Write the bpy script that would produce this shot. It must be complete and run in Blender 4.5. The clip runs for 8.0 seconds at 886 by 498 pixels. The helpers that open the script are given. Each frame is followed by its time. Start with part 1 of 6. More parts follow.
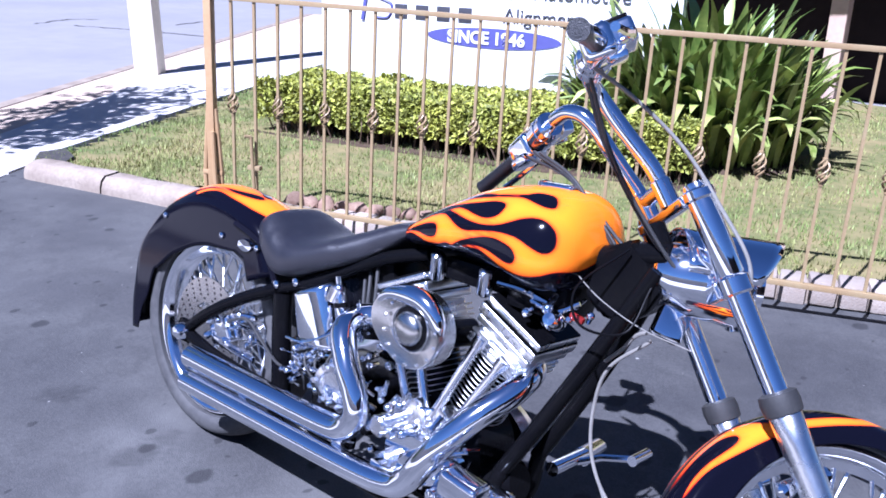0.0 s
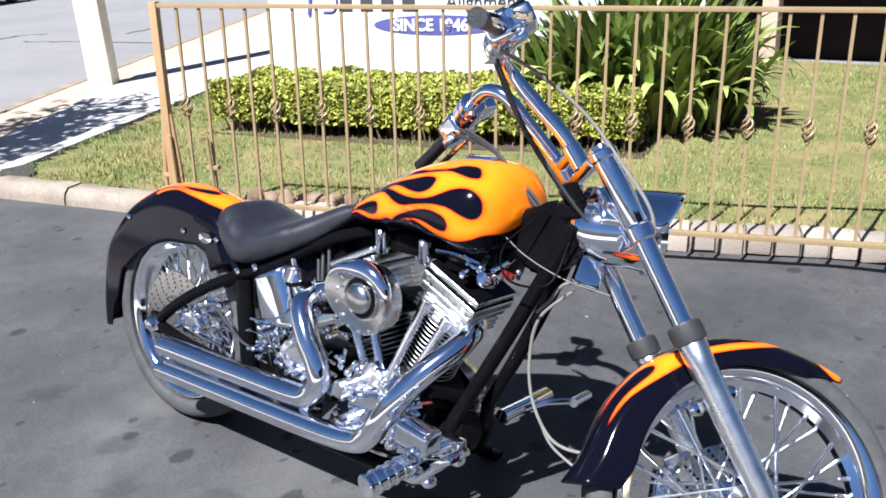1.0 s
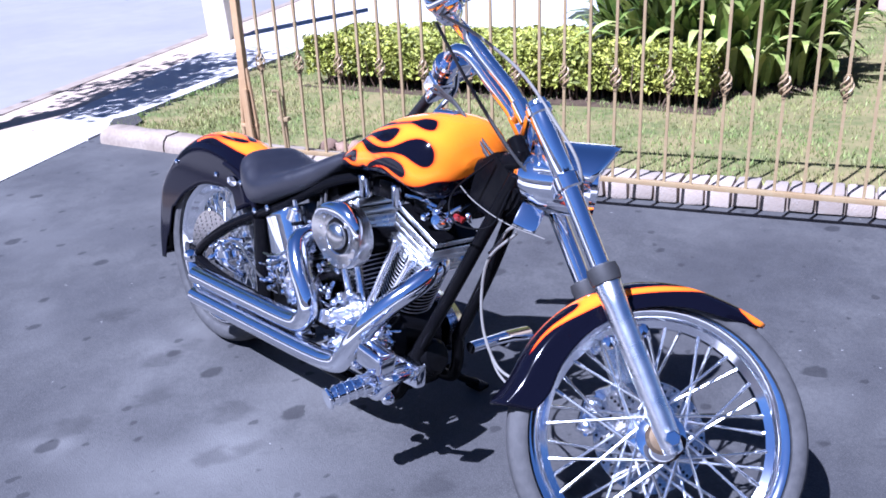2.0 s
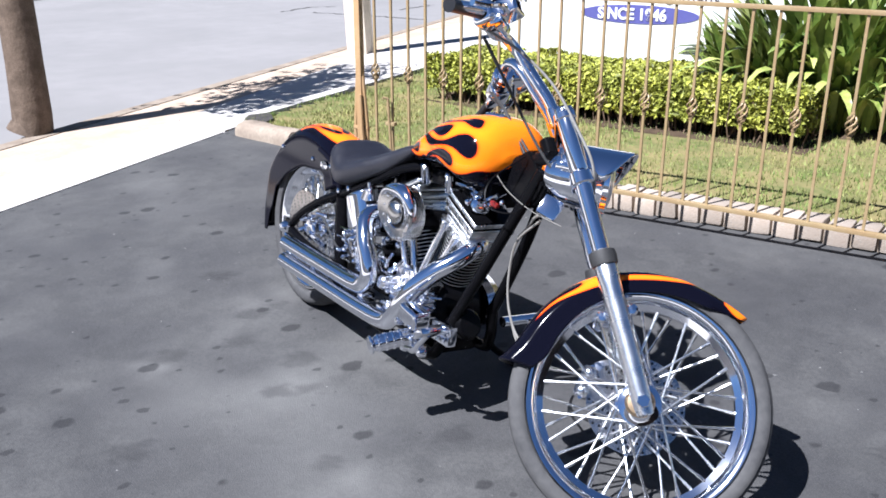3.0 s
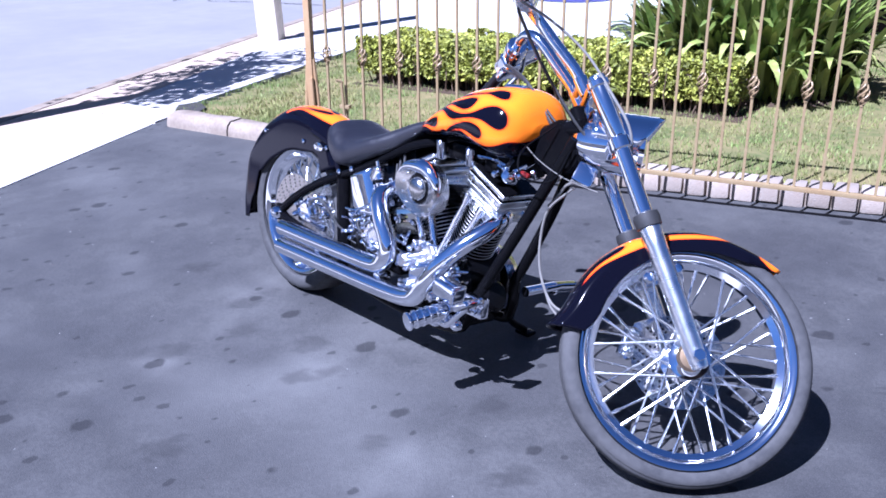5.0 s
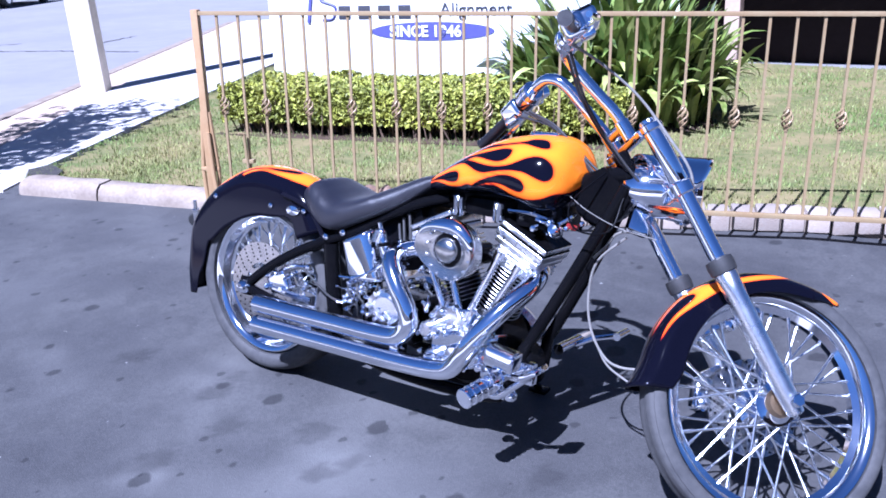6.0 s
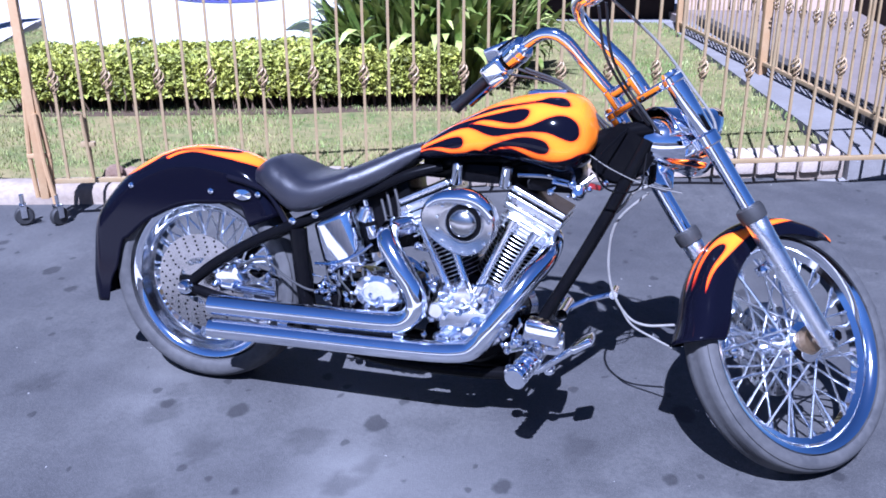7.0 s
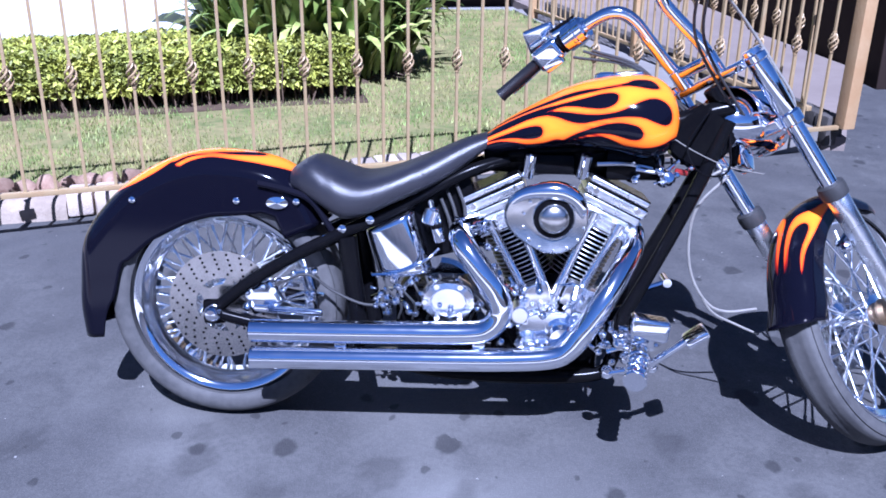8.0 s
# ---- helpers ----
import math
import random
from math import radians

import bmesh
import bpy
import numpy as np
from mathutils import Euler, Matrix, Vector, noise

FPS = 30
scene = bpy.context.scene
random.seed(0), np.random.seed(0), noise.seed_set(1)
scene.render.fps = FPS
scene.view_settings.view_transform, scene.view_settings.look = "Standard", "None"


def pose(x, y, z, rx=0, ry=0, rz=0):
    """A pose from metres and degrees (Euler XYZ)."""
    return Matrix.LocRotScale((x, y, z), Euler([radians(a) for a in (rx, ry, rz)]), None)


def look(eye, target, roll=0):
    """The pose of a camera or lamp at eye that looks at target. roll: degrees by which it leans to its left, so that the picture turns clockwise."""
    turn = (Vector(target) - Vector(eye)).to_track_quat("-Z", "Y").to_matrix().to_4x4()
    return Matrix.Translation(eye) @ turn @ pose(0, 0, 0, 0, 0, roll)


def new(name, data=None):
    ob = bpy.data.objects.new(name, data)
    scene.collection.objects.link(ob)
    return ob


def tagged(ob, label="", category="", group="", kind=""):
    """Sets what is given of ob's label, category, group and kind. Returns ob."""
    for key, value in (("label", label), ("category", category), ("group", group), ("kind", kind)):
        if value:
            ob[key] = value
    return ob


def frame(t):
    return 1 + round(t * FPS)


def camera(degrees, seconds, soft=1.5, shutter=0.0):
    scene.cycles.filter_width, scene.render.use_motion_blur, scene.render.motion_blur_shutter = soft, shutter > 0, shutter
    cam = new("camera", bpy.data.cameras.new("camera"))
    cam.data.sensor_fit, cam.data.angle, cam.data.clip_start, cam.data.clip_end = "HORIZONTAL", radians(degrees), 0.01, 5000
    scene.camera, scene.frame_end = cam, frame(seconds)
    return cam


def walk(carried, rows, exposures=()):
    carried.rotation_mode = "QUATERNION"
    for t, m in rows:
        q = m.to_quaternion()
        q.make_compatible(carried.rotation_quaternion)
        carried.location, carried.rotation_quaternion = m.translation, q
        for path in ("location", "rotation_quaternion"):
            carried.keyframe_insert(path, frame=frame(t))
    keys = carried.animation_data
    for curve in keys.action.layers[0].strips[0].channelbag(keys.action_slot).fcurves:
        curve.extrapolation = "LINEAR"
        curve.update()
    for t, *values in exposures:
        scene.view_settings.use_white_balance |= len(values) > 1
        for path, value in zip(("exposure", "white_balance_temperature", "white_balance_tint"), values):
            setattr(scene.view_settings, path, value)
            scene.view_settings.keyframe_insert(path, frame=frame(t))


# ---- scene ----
cam = camera(52.8, 8.0, soft=1.7)
PATH = [
    (0, (1.879, -1.3, 1.295), (0.697, 0.183, 0.66), 1.9),
    (0.5, (1.939, -1.416, 1.3), (0.85, 0.133, 0.656), -1.2),
    (1, (2.045, -1.401, 1.322), (0.916, 0.112, 0.659), -2.2),
    (1.5, (2.271, -1.311, 1.321), (1.043, 0.043, 0.51), 0.4),
    (2, (2.475, -1.311, 1.352), (1.139, -0.021, 0.609), -3.8),
    (2.2, (2.55, -1.353, 1.345), (1.162, -0.125, 0.593), -3.4),
    (3.3, (3.035, -1.413, 1.361), (1.488, -0.331, 0.702), -1.0),
    (3.5, (3.084, -1.443, 1.354), (1.579, -0.343, 0.629), -2.0),
    (4, (3.095, -1.562, 1.356), (1.615, -0.415, 0.653), -0.8),
    (4.5, (2.954, -1.633, 1.359), (1.543, -0.389, 0.682), -2.3),
    (5, (2.683, -1.706, 1.334), (1.311, -0.434, 0.625), -1.6),
    (5.2, (2.548, -1.84, 1.345), (1.312, -0.379, 0.762), -3.7),
    (6.3, (1.861, -1.96, 1.354), (0.935, -0.321, 0.678), -1.6),
    (6.5, (1.718, -1.999, 1.332), (0.94, -0.285, 0.657), -1.7),
    (7, (1.329, -2.059, 1.332), (0.825, -0.27, 0.594), -1.4),
    (7.5, (0.998, -2.01, 1.299), (0.467, -0.243, 0.526), -1.7),
    (8, (0.642, -1.971, 1.291), (0.572, -0.123, 0.53), -0.4),
]
EXPOSURE = [(0.0, 1.36, 4900, 26), (0.3, 1.27, 5700, 12), (1.2, 1.27, 5700, 12), (1.5, 1.43, 5100, 27), (2.2, 1.43, 4850, 26), (3.3, 1.27, 5800, 11), (4.6, 1.27, 5800, 11), (4.8, 1.36, 4850, 27), (8.0, 1.36, 4660, 28)]
walk(cam, [(t, look(eye, target, roll)) for t, eye, target, roll in PATH], EXPOSURE)

# ---- world and sun ----
SUN = Vector((0.05, -0.735, 1.0)).normalized()
world = bpy.data.worlds.new("sky")
scene.world = world
world.use_nodes = True
_n = world.node_tree.nodes
_sky = _n.new("ShaderNodeTexSky")
_sky.sky_type, _sky.sun_disc = "NISHITA", False
_sky.sun_elevation = math.asin(SUN.z)
_sky.sun_rotation = math.atan2(SUN.x, SUN.y)
_sky.ozone_density, _sky.dust_density = 6.0, 0.2
_n["Background"].inputs["Strength"].default_value = 0.026
world.node_tree.links.new(_sky.outputs[0], _n["Background"].inputs["Color"])
_lamp = bpy.data.lights.new("sun", "SUN")
_lamp.energy, _lamp.angle, _lamp.color = 5.0, radians(0.55), (1.0, 0.95, 0.88)
sun = new("sun", _lamp)
sun.matrix_world = look(SUN * 30, (0, 0, 0))

# ---- materials ----
def material(name, colour, rough=0.5, metal=0.0, noise_scale=0.0, vary=0.0, bump=0.0, bump_scale=200.0, spec=0.5,
             second=None, per_object=0.0, per_island=0.0, coat=0.0, rough_vary=0.0):
    """A surface with a base colour, two scales of variation, fine relief and varied gloss."""
    m = bpy.data.materials.new(name)
    m.use_nodes = True
    n, k = m.node_tree.nodes, m.node_tree.links
    b = n["Principled BSDF"]
    b.inputs["Roughness"].default_value = rough
    b.inputs["Metallic"].default_value = metal
    b.inputs["Specular IOR Level"].default_value = spec
    b.inputs["Coat Weight"].default_value = coat
    b.inputs["Coat Roughness"].default_value = 0.03
    col = n.new("ShaderNodeRGB")
    col.outputs[0].default_value = (*colour, 1)
    out = col.outputs[0]
    co = n.new("ShaderNodeTexCoord")
    if vary:
        two = second or tuple(c * 0.55 for c in colour)
        for scale, part_of in ((noise_scale, vary), (noise_scale * 7.3, vary * 0.6)):
            t = n.new("ShaderNodeTexNoise")
            t.inputs["Scale"].default_value = scale
            t.inputs["Detail"].default_value = 6
            k.new(co.outputs["Object"], t.inputs["Vector"])
            r = n.new("ShaderNodeMapRange")
            r.inputs[1].default_value, r.inputs[2].default_value = 0.38, 0.66
            r.inputs[3].default_value, r.inputs[4].default_value = 0.0, part_of
            k.new(t.outputs[0], r.inputs[0])
            x = n.new("ShaderNodeMix")
            x.data_type = "RGBA"
            k.new(r.outputs[0], x.inputs[0])
            k.new(out, x.inputs[6])
            x.inputs[7].default_value = (*two, 1)
            out = x.outputs[2]
    for amount, node, sock in ((per_object, "ShaderNodeObjectInfo", "Random"), (per_island, "ShaderNodeNewGeometry", "Random Per Island")):
        if amount:
            o = n.new(node)
            r = n.new("ShaderNodeMapRange")
            r.inputs[3].default_value, r.inputs[4].default_value = 1 - amount, 1 + amount
            k.new(o.outputs[sock], r.inputs[0])
            h = n.new("ShaderNodeHueSaturation")
            k.new(r.outputs[0], h.inputs["Value"])
            k.new(out, h.inputs["Color"])
            out = h.outputs[0]
    k.new(out, b.inputs["Base Color"])
    if rough_vary:
        t = n.new("ShaderNodeTexNoise")
        t.inputs["Scale"].default_value = 18
        t.inputs["Detail"].default_value = 5
        k.new(co.outputs["Object"], t.inputs["Vector"])
        r = n.new("ShaderNodeMapRange")
        r.inputs[3].default_value, r.inputs[4].default_value = max(0.0, rough - rough_vary), rough + rough_vary
        k.new(t.outputs[0], r.inputs[0])
        k.new(r.outputs[0], b.inputs["Roughness"])
    if bump:
        t = n.new("ShaderNodeTexNoise")
        t.inputs["Scale"].default_value = bump_scale
        t.inputs["Detail"].default_value = 4
        k.new(co.outputs["Object"], t.inputs["Vector"])
        u = n.new("ShaderNodeBump")
        u.inputs["Strength"].default_value = bump
        u.inputs["Distance"].default_value = 0.004
        k.new(t.outputs[0], u.inputs["Height"])
        k.new(u.outputs[0], b.inputs["Normal"])
    return m


def ramp_on_attribute(m, attribute, stops):
    """Lets a stored distance choose the colour of a painted surface."""
    n, k = m.node_tree.nodes, m.node_tree.links
    a = n.new("ShaderNodeAttribute")
    a.attribute_name = attribute
    r = n.new("ShaderNodeMapRange")
    r.inputs[1].default_value, r.inputs[2].default_value = -0.02, 0.02
    k.new(a.outputs["Fac"], r.inputs[0])
    c = n.new("ShaderNodeValToRGB")
    e = c.color_ramp.elements
    while len(e) < len(stops):
        e.new(0.5)
    for el, (p, col) in zip(e, stops):
        el.position, el.color = p, (*col, 1)
    k.new(r.outputs[0], c.inputs[0])
    k.new(c.outputs[0], n["Principled BSDF"].inputs["Base Color"])


CHROME = material("chrome", (0.90, 0.93, 1.0), 0.08, 1.0, rough_vary=0.04)
ENGINE_CHROME = material("engine_chrome", (0.95, 0.95, 0.97), 0.19, 1.0, rough_vary=0.12)
DULL_CHROME = material("worn_chrome", (0.82, 0.83, 0.86), 0.16, 1.0, 9, 0.25, rough_vary=0.08)
ALUMINIUM = material("polished_aluminium", (0.90, 0.91, 0.92), 0.28, 1.0, 14, 0.2, 0.08, 300, rough_vary=0.1)
BLACK_PAINT = material("black_paint", (0.006, 0.006, 0.010), 0.09, 0.0, 6, 0.3, second=(0.007, 0.006, 0.012), spec=0.08)
BLACK_FRAME = material("black_frame", (0.003, 0.003, 0.004), 0.2, 0.0, 12, 0.4, second=(0.006, 0.006, 0.006), spec=0.06, rough_vary=0.1)
BLACK_RUBBER = material("black_rubber", (0.018, 0.018, 0.019), 0.65, 0.0, 40, 0.4, 0.2, 500, second=(0.035, 0.034, 0.033))
TYRE = material("tyre_rubber", (0.045, 0.045, 0.047), 0.75, 0.0, 7, 0.6, 0.15, 260, second=(0.10, 0.098, 0.096), spec=0.3)
GRIP_RUBBER = material("grip_rubber", (0.008, 0.008, 0.010), 0.35, 0.0, 40, 0.4, 0.3, 500, second=(0.014, 0.014, 0.016))
LEATHER = material("black_leather", (0.012, 0.012, 0.017), 0.38, 0.0, 20, 0.4, 0.25, 420, second=(0.020, 0.020, 0.026), rough_vary=0.08, spec=0.75)
FLAME = material("flame_paint", (0.9, 0.25, 0.01), 0.08, 0.0, spec=0.17)
ramp_on_attribute(FLAME, "livery", [(0.0, (0.95, 0.23, 0.004)), (0.34, (0.93, 0.19, 0.004)), (0.465, (0.80, 0.085, 0.004)), (0.488, (0.28, 0.012, 0.006)), (0.512, (0.003, 0.003, 0.007))])
RED_PLASTIC = material("red_lens", (0.16, 0.012, 0.01), 0.2, 0.0, 30, 0.3)
WHITE_CABLE = material("pale_cable", (0.22, 0.21, 0.19), 0.45, 0.0, 30, 0.4)
BRONZE = material("bronze_cap", (0.5, 0.36, 0.22), 0.4, 1.0, 30, 0.5)
COVER_METAL = material("brushed_cover", (0.60, 0.59, 0.57), 0.24, 1.0, 60, 0.25, 0.05, 400, rough_vary=0.08)
FIN_METAL = material("bare_fin_metal", (0.80, 0.80, 0.80), 0.34, 1.0, 20, 0.3, rough_vary=0.1)
DISC_STEEL = material("disc_steel", (0.50, 0.49, 0.48), 0.22, 1.0, 30, 0.5, rough_vary=0.1, second=(0.36, 0.35, 0.34))
SPOKE_STEEL = material("spoke_steel", (0.90, 0.91, 0.92), 0.24, 1.0, 60, 0.2)
GLASS_LENS = material("headlamp_glass", (0.75, 0.78, 0.8), 0.05, 0.3, 30, 0.3)
ASPHALT = material("driveway_asphalt", (0.042, 0.042, 0.045), 0.85, 0.0, 1.1, 0.7, 0.5, 240, second=(0.068, 0.067, 0.067), spec=0.25)
STREET = material("street_asphalt", (0.25, 0.24, 0.235), 0.9, 0.0, 0.5, 0.6, 0.5, 120, second=(0.20, 0.195, 0.19), spec=0.2)
CONCRETE = material("pale_concrete", (0.54, 0.51, 0.47), 0.85, 0.0, 2.5, 0.5, 0.4, 160, second=(0.44, 0.41, 0.38), spec=0.2)
KERB_STONE = material("kerb_concrete", (0.33, 0.275, 0.215), 0.85, 0.0, 6, 0.7, 0.6, 110, second=(0.19, 0.15, 0.115), spec=0.2)
BRICK = material("edging_brick", (0.40, 0.345, 0.29), 0.85, 0.0, 9, 0.7, 0.7, 120, second=(0.34, 0.27, 0.21), per_object=0.25, spec=0.2)
SOIL = material("soil", (0.10, 0.07, 0.045), 0.95, 0.0, 12, 0.8, 0.8, 80, second=(0.05, 0.035, 0.025), spec=0.1)
LAWN = material("lawn_soil", (0.11, 0.13, 0.045), 0.95, 0.0, 3, 0.8, 0.8, 90, second=(0.27, 0.21, 0.10), spec=0.1)
GRASS = material("grass_blade", (0.138, 0.218, 0.050), 0.6, 0.0, 1.6, 0.85, second=(0.30, 0.275, 0.105), per_island=0.4, spec=0.3)
HEDGE_LEAF = material("hedge_leaf", (0.36, 0.36, 0.055), 0.55, 0.0, 4, 0.75, second=(0.19, 0.22, 0.035), per_island=0.65, spec=0.4)
HEDGE_WOOD = material("hedge_twig", (0.17, 0.12, 0.08), 0.9, 0.0, 20, 0.6, spec=0.1)
STRAP_LEAF = material("strap_leaf", (0.17, 0.23, 0.04), 0.32, 0.0, 5, 0.6, second=(0.50, 0.50, 0.17), per_object=0.65, spec=0.5)
GATE_PAINT = material("bronze_gate_paint", (0.35, 0.265, 0.14), 0.45, 0.1, 9, 0.6, 0.2, 150, second=(0.30, 0.19, 0.09))
POST_PAINT = material("tan_post_paint", (0.42, 0.28, 0.14), 0.55, 0.0, 9, 0.6, 0.3, 90, second=(0.36, 0.21, 0.09))
WHITE_PAINT = material("white_sign_paint", (0.80, 0.80, 0.80), 0.5, 0.0, 4, 0.2, 0.1, 90, second=(0.70, 0.70, 0.69))
SIGN_DARK = material("dark_letter_paint", (0.05, 0.05, 0.06), 0.5, 0.0, 20, 0.2)
SIGN_BLUE = material("blue_letter_paint", (0.09, 0.09, 0.28), 0.5, 0.0, 20, 0.2)
BARK = material("bark", (0.16, 0.12, 0.09), 0.9, 0.0, 14, 0.8, 0.9, 50, second=(0.08, 0.06, 0.045), spec=0.1)
TREE_LEAF = material("tree_leaf", (0.06, 0.11, 0.025), 0.5, 0.0, 2, 0.5, per_island=0.5)
# near-black brown: the shade on the walls is put into the colour
SHADED_WALL = material("dark_brown_wall", (0.026, 0.018, 0.015), 0.8, 0.0, 2, 0.6, 0.4, 60, second=(0.018, 0.012, 0.010), spec=0.1)
PATH_GREY = material("worn_path", (0.21, 0.20, 0.19), 0.85, 0.0, 4, 0.6, 0.5, 140, second=(0.15, 0.14, 0.13), spec=0.2)
SIDE_GROUND = material("worn_brown_concrete", (0.19, 0.158, 0.138), 0.9, 0.0, 2.5, 0.6, 0.4, 120, second=(0.15, 0.122, 0.105), spec=0.2)
PINK_STUCCO = material("pink_stucco", (0.60, 0.46, 0.34), 0.9, 0.0, 3, 0.5, 0.5, 90, second=(0.40, 0.27, 0.21))
# dark stands in for shade beside the path and at the kerb's end
SHADE_EDGE = material("dark_edging", (0.035, 0.032, 0.03), 0.85, 0.0, 20, 0.6, 0.5, 90, second=(0.08, 0.07, 0.06), per_object=0.3)



def grain(m):
    """Fine stone grain and pale chips in the asphalt."""
    n, k = m.node_tree.nodes, m.node_tree.links
    b = n["Principled BSDF"]
    out = b.inputs["Base Color"].links[0].from_socket
    co = n.new("ShaderNodeTexCoord")
    for scale, lo, hi, amount, colour in ((2.2, 0.44, 0.60, 0.5, (0.090, 0.089, 0.086)), (9, 0.46, 0.60, 0.45, (0.034, 0.034, 0.036)), (70, 0.42, 0.62, 0.4, (0.034, 0.034, 0.036)), (260, 0.47, 0.70, 0.45, (0.11, 0.109, 0.107)), (30, 0.745, 0.755, 0.55, (0.45, 0.44, 0.42))):
        t = n.new("ShaderNodeTexNoise")
        t.inputs["Scale"].default_value, t.inputs["Detail"].default_value = scale, 3
        k.new(co.outputs["Object"], t.inputs["Vector"])
        r = n.new("ShaderNodeMapRange")
        r.inputs[1].default_value, r.inputs[2].default_value, r.inputs[4].default_value = lo, hi, amount
        k.new(t.outputs[0], r.inputs[0])
        x = n.new("ShaderNodeMix")
        x.data_type = "RGBA"
        k.new(r.outputs[0], x.inputs[0])
        k.new(out, x.inputs[6])
        x.inputs[7].default_value = (*colour, 1)
        out = x.outputs[2]
    k.new(out, b.inputs["Base Color"])


def drips(m, scale, least, most, amount, seed):
    """Small round oil drips of uneven size, each with a ragged rim."""
    n, k = m.node_tree.nodes, m.node_tree.links
    b = n["Principled BSDF"]
    co = n.new("ShaderNodeTexCoord")
    t = n.new("ShaderNodeTexNoise")
    t.inputs["Scale"].default_value, t.inputs["Detail"].default_value = 30, 2
    k.new(co.outputs["Object"], t.inputs["Vector"])
    w = n.new("ShaderNodeVectorMath")
    w.operation = "MULTIPLY_ADD"
    w.inputs[1].default_value = (0.028, 0.028, 0.0)
    k.new(t.outputs[1], w.inputs[0])
    k.new(co.outputs["Object"], w.inputs[2])
    flat = n.new("ShaderNodeVectorMath")
    flat.operation = "MULTIPLY_ADD"
    flat.inputs[1].default_value, flat.inputs[2].default_value = (1.0, 0.82, 0.0), (seed, 0.37 * seed, 0.0)
    k.new(w.outputs[0], flat.inputs[0])
    c = n.new("ShaderNodeTexVoronoi")
    c.voronoi_dimensions = "2D"
    c.inputs["Scale"].default_value = scale
    k.new(flat.outputs[0], c.inputs["Vector"])
    pick = n.new("ShaderNodeSeparateColor")
    k.new(c.outputs["Color"], pick.inputs[0])
    size = n.new("ShaderNodeMath")
    size.operation = "POWER"
    size.inputs[1].default_value = 3.0
    k.new(pick.outputs[0], size.inputs[0])
    r = n.new("ShaderNodeMapRange")
    r.inputs[3].default_value, r.inputs[4].default_value = least, most
    k.new(size.outputs[0], r.inputs[0])
    gap = n.new("ShaderNodeMath")
    gap.operation = "SUBTRACT"
    k.new(r.outputs[0], gap.inputs[0])
    k.new(c.outputs["Distance"], gap.inputs[1])
    mask = n.new("ShaderNodeMapRange")
    mask.inputs[1].default_value, mask.inputs[2].default_value, mask.inputs[4].default_value = 0.0, 0.05, amount
    k.new(gap.outputs[0], mask.inputs[0])
    x = n.new("ShaderNodeMix")
    x.data_type = "RGBA"
    k.new(mask.outputs[0], x.inputs[0])
    k.new(b.inputs["Base Color"].links[0].from_socket, x.inputs[6])
    x.inputs[7].default_value = (0.016, 0.016, 0.018, 1)
    k.new(x.outputs[2], b.inputs["Base Color"])


grain(ASPHALT)

# ---- mesh tools ----
def part(name, bm, mat, parent=None, label="", smooth=True, m=None):
    """Links a bmesh as one mesh object under a thing or a part."""
    me = bpy.data.meshes.new(name)
    bmesh.ops.recalc_face_normals(bm, faces=bm.faces)
    bm.to_mesh(me)
    bm.free()
    me.materials.append(mat)
    if smooth:
        me.shade_smooth()
        me.set_sharp_from_angle(angle=radians(38))
    ob = new(name, me)
    ob.parent = parent
    if m is not None:
        ob.matrix_basis = m
    if label:
        tagged(ob, label)
    return ob


def again(ob, m, parent=None):
    """One more object on the mesh of ob."""
    o = new(ob.name.split(".")[0], ob.data)
    o.parent = parent if parent is not None else ob.parent
    o.matrix_basis = m
    return o


def empty(name, m=Matrix(), parent=None):
    o = new(name)
    o.empty_display_size = 0.1
    o.parent = parent
    o.matrix_basis = m
    return o


def axis_frame(p0, p1):
    p0, p1 = Vector(p0), Vector(p1)
    return Matrix.Translation(p0) @ (p1 - p0).to_track_quat("Z", "Y").to_matrix().to_4x4()


def add_box(bm, size, m=Matrix(), bevel=0.0, segments=2):
    r = bmesh.ops.create_cube(bm, size=1, matrix=m @ Matrix.Diagonal((*size, 1)))
    if bevel:
        edges = list({e for v in r["verts"] for e in v.link_edges})
        bmesh.ops.bevel(bm, geom=edges, offset=bevel, segments=segments, affect="EDGES", profile=0.6)
    return bm


def add_lathe(bm, profile, m=Matrix(), seg=24, a0=0.0, a1=360.0):
    """Turns (radius, height) pairs round z; a full turn is closed."""
    full = abs(a1 - a0) >= 359.9
    count = seg if full else seg + 1
    rings = []
    for r, z in profile:
        ring = []
        for i in range(count):
            a = radians(a0 + (a1 - a0) * i / seg)
            ring.append(bm.verts.new(m @ Vector((r * math.cos(a), r * math.sin(a), z))))
        rings.append(ring)
    for a, b in zip(rings, rings[1:]):
        for i in range(seg):
            j = (i + 1) % count
            bm.faces.new((a[i], a[j], b[j], b[i]))
    if full and (profile[0][0] - profile[-1][0]) ** 2 + (profile[0][1] - profile[-1][1]) ** 2 > 1e-10:
        for ring, (r, z) in ((rings[0], profile[0]), (rings[-1], profile[-1])):
            if r > 1e-4:
                bm.faces.new(ring)
    return bm


def add_cyl(bm, p0, p1, r0, r1=None, seg=16, bevel=0.0):
    r1 = r0 if r1 is None else r1
    h = (Vector(p1) - Vector(p0)).length
    b = min(bevel, h * 0.45, r0 * 0.6, r1 * 0.6)
    prof = [(r0 - b, 0), (r0, b), (r1, h - b), (r1 - b, h)] if b else [(r0, 0), (r1, h)]
    return add_lathe(bm, prof, axis_frame(p0, p1), seg)


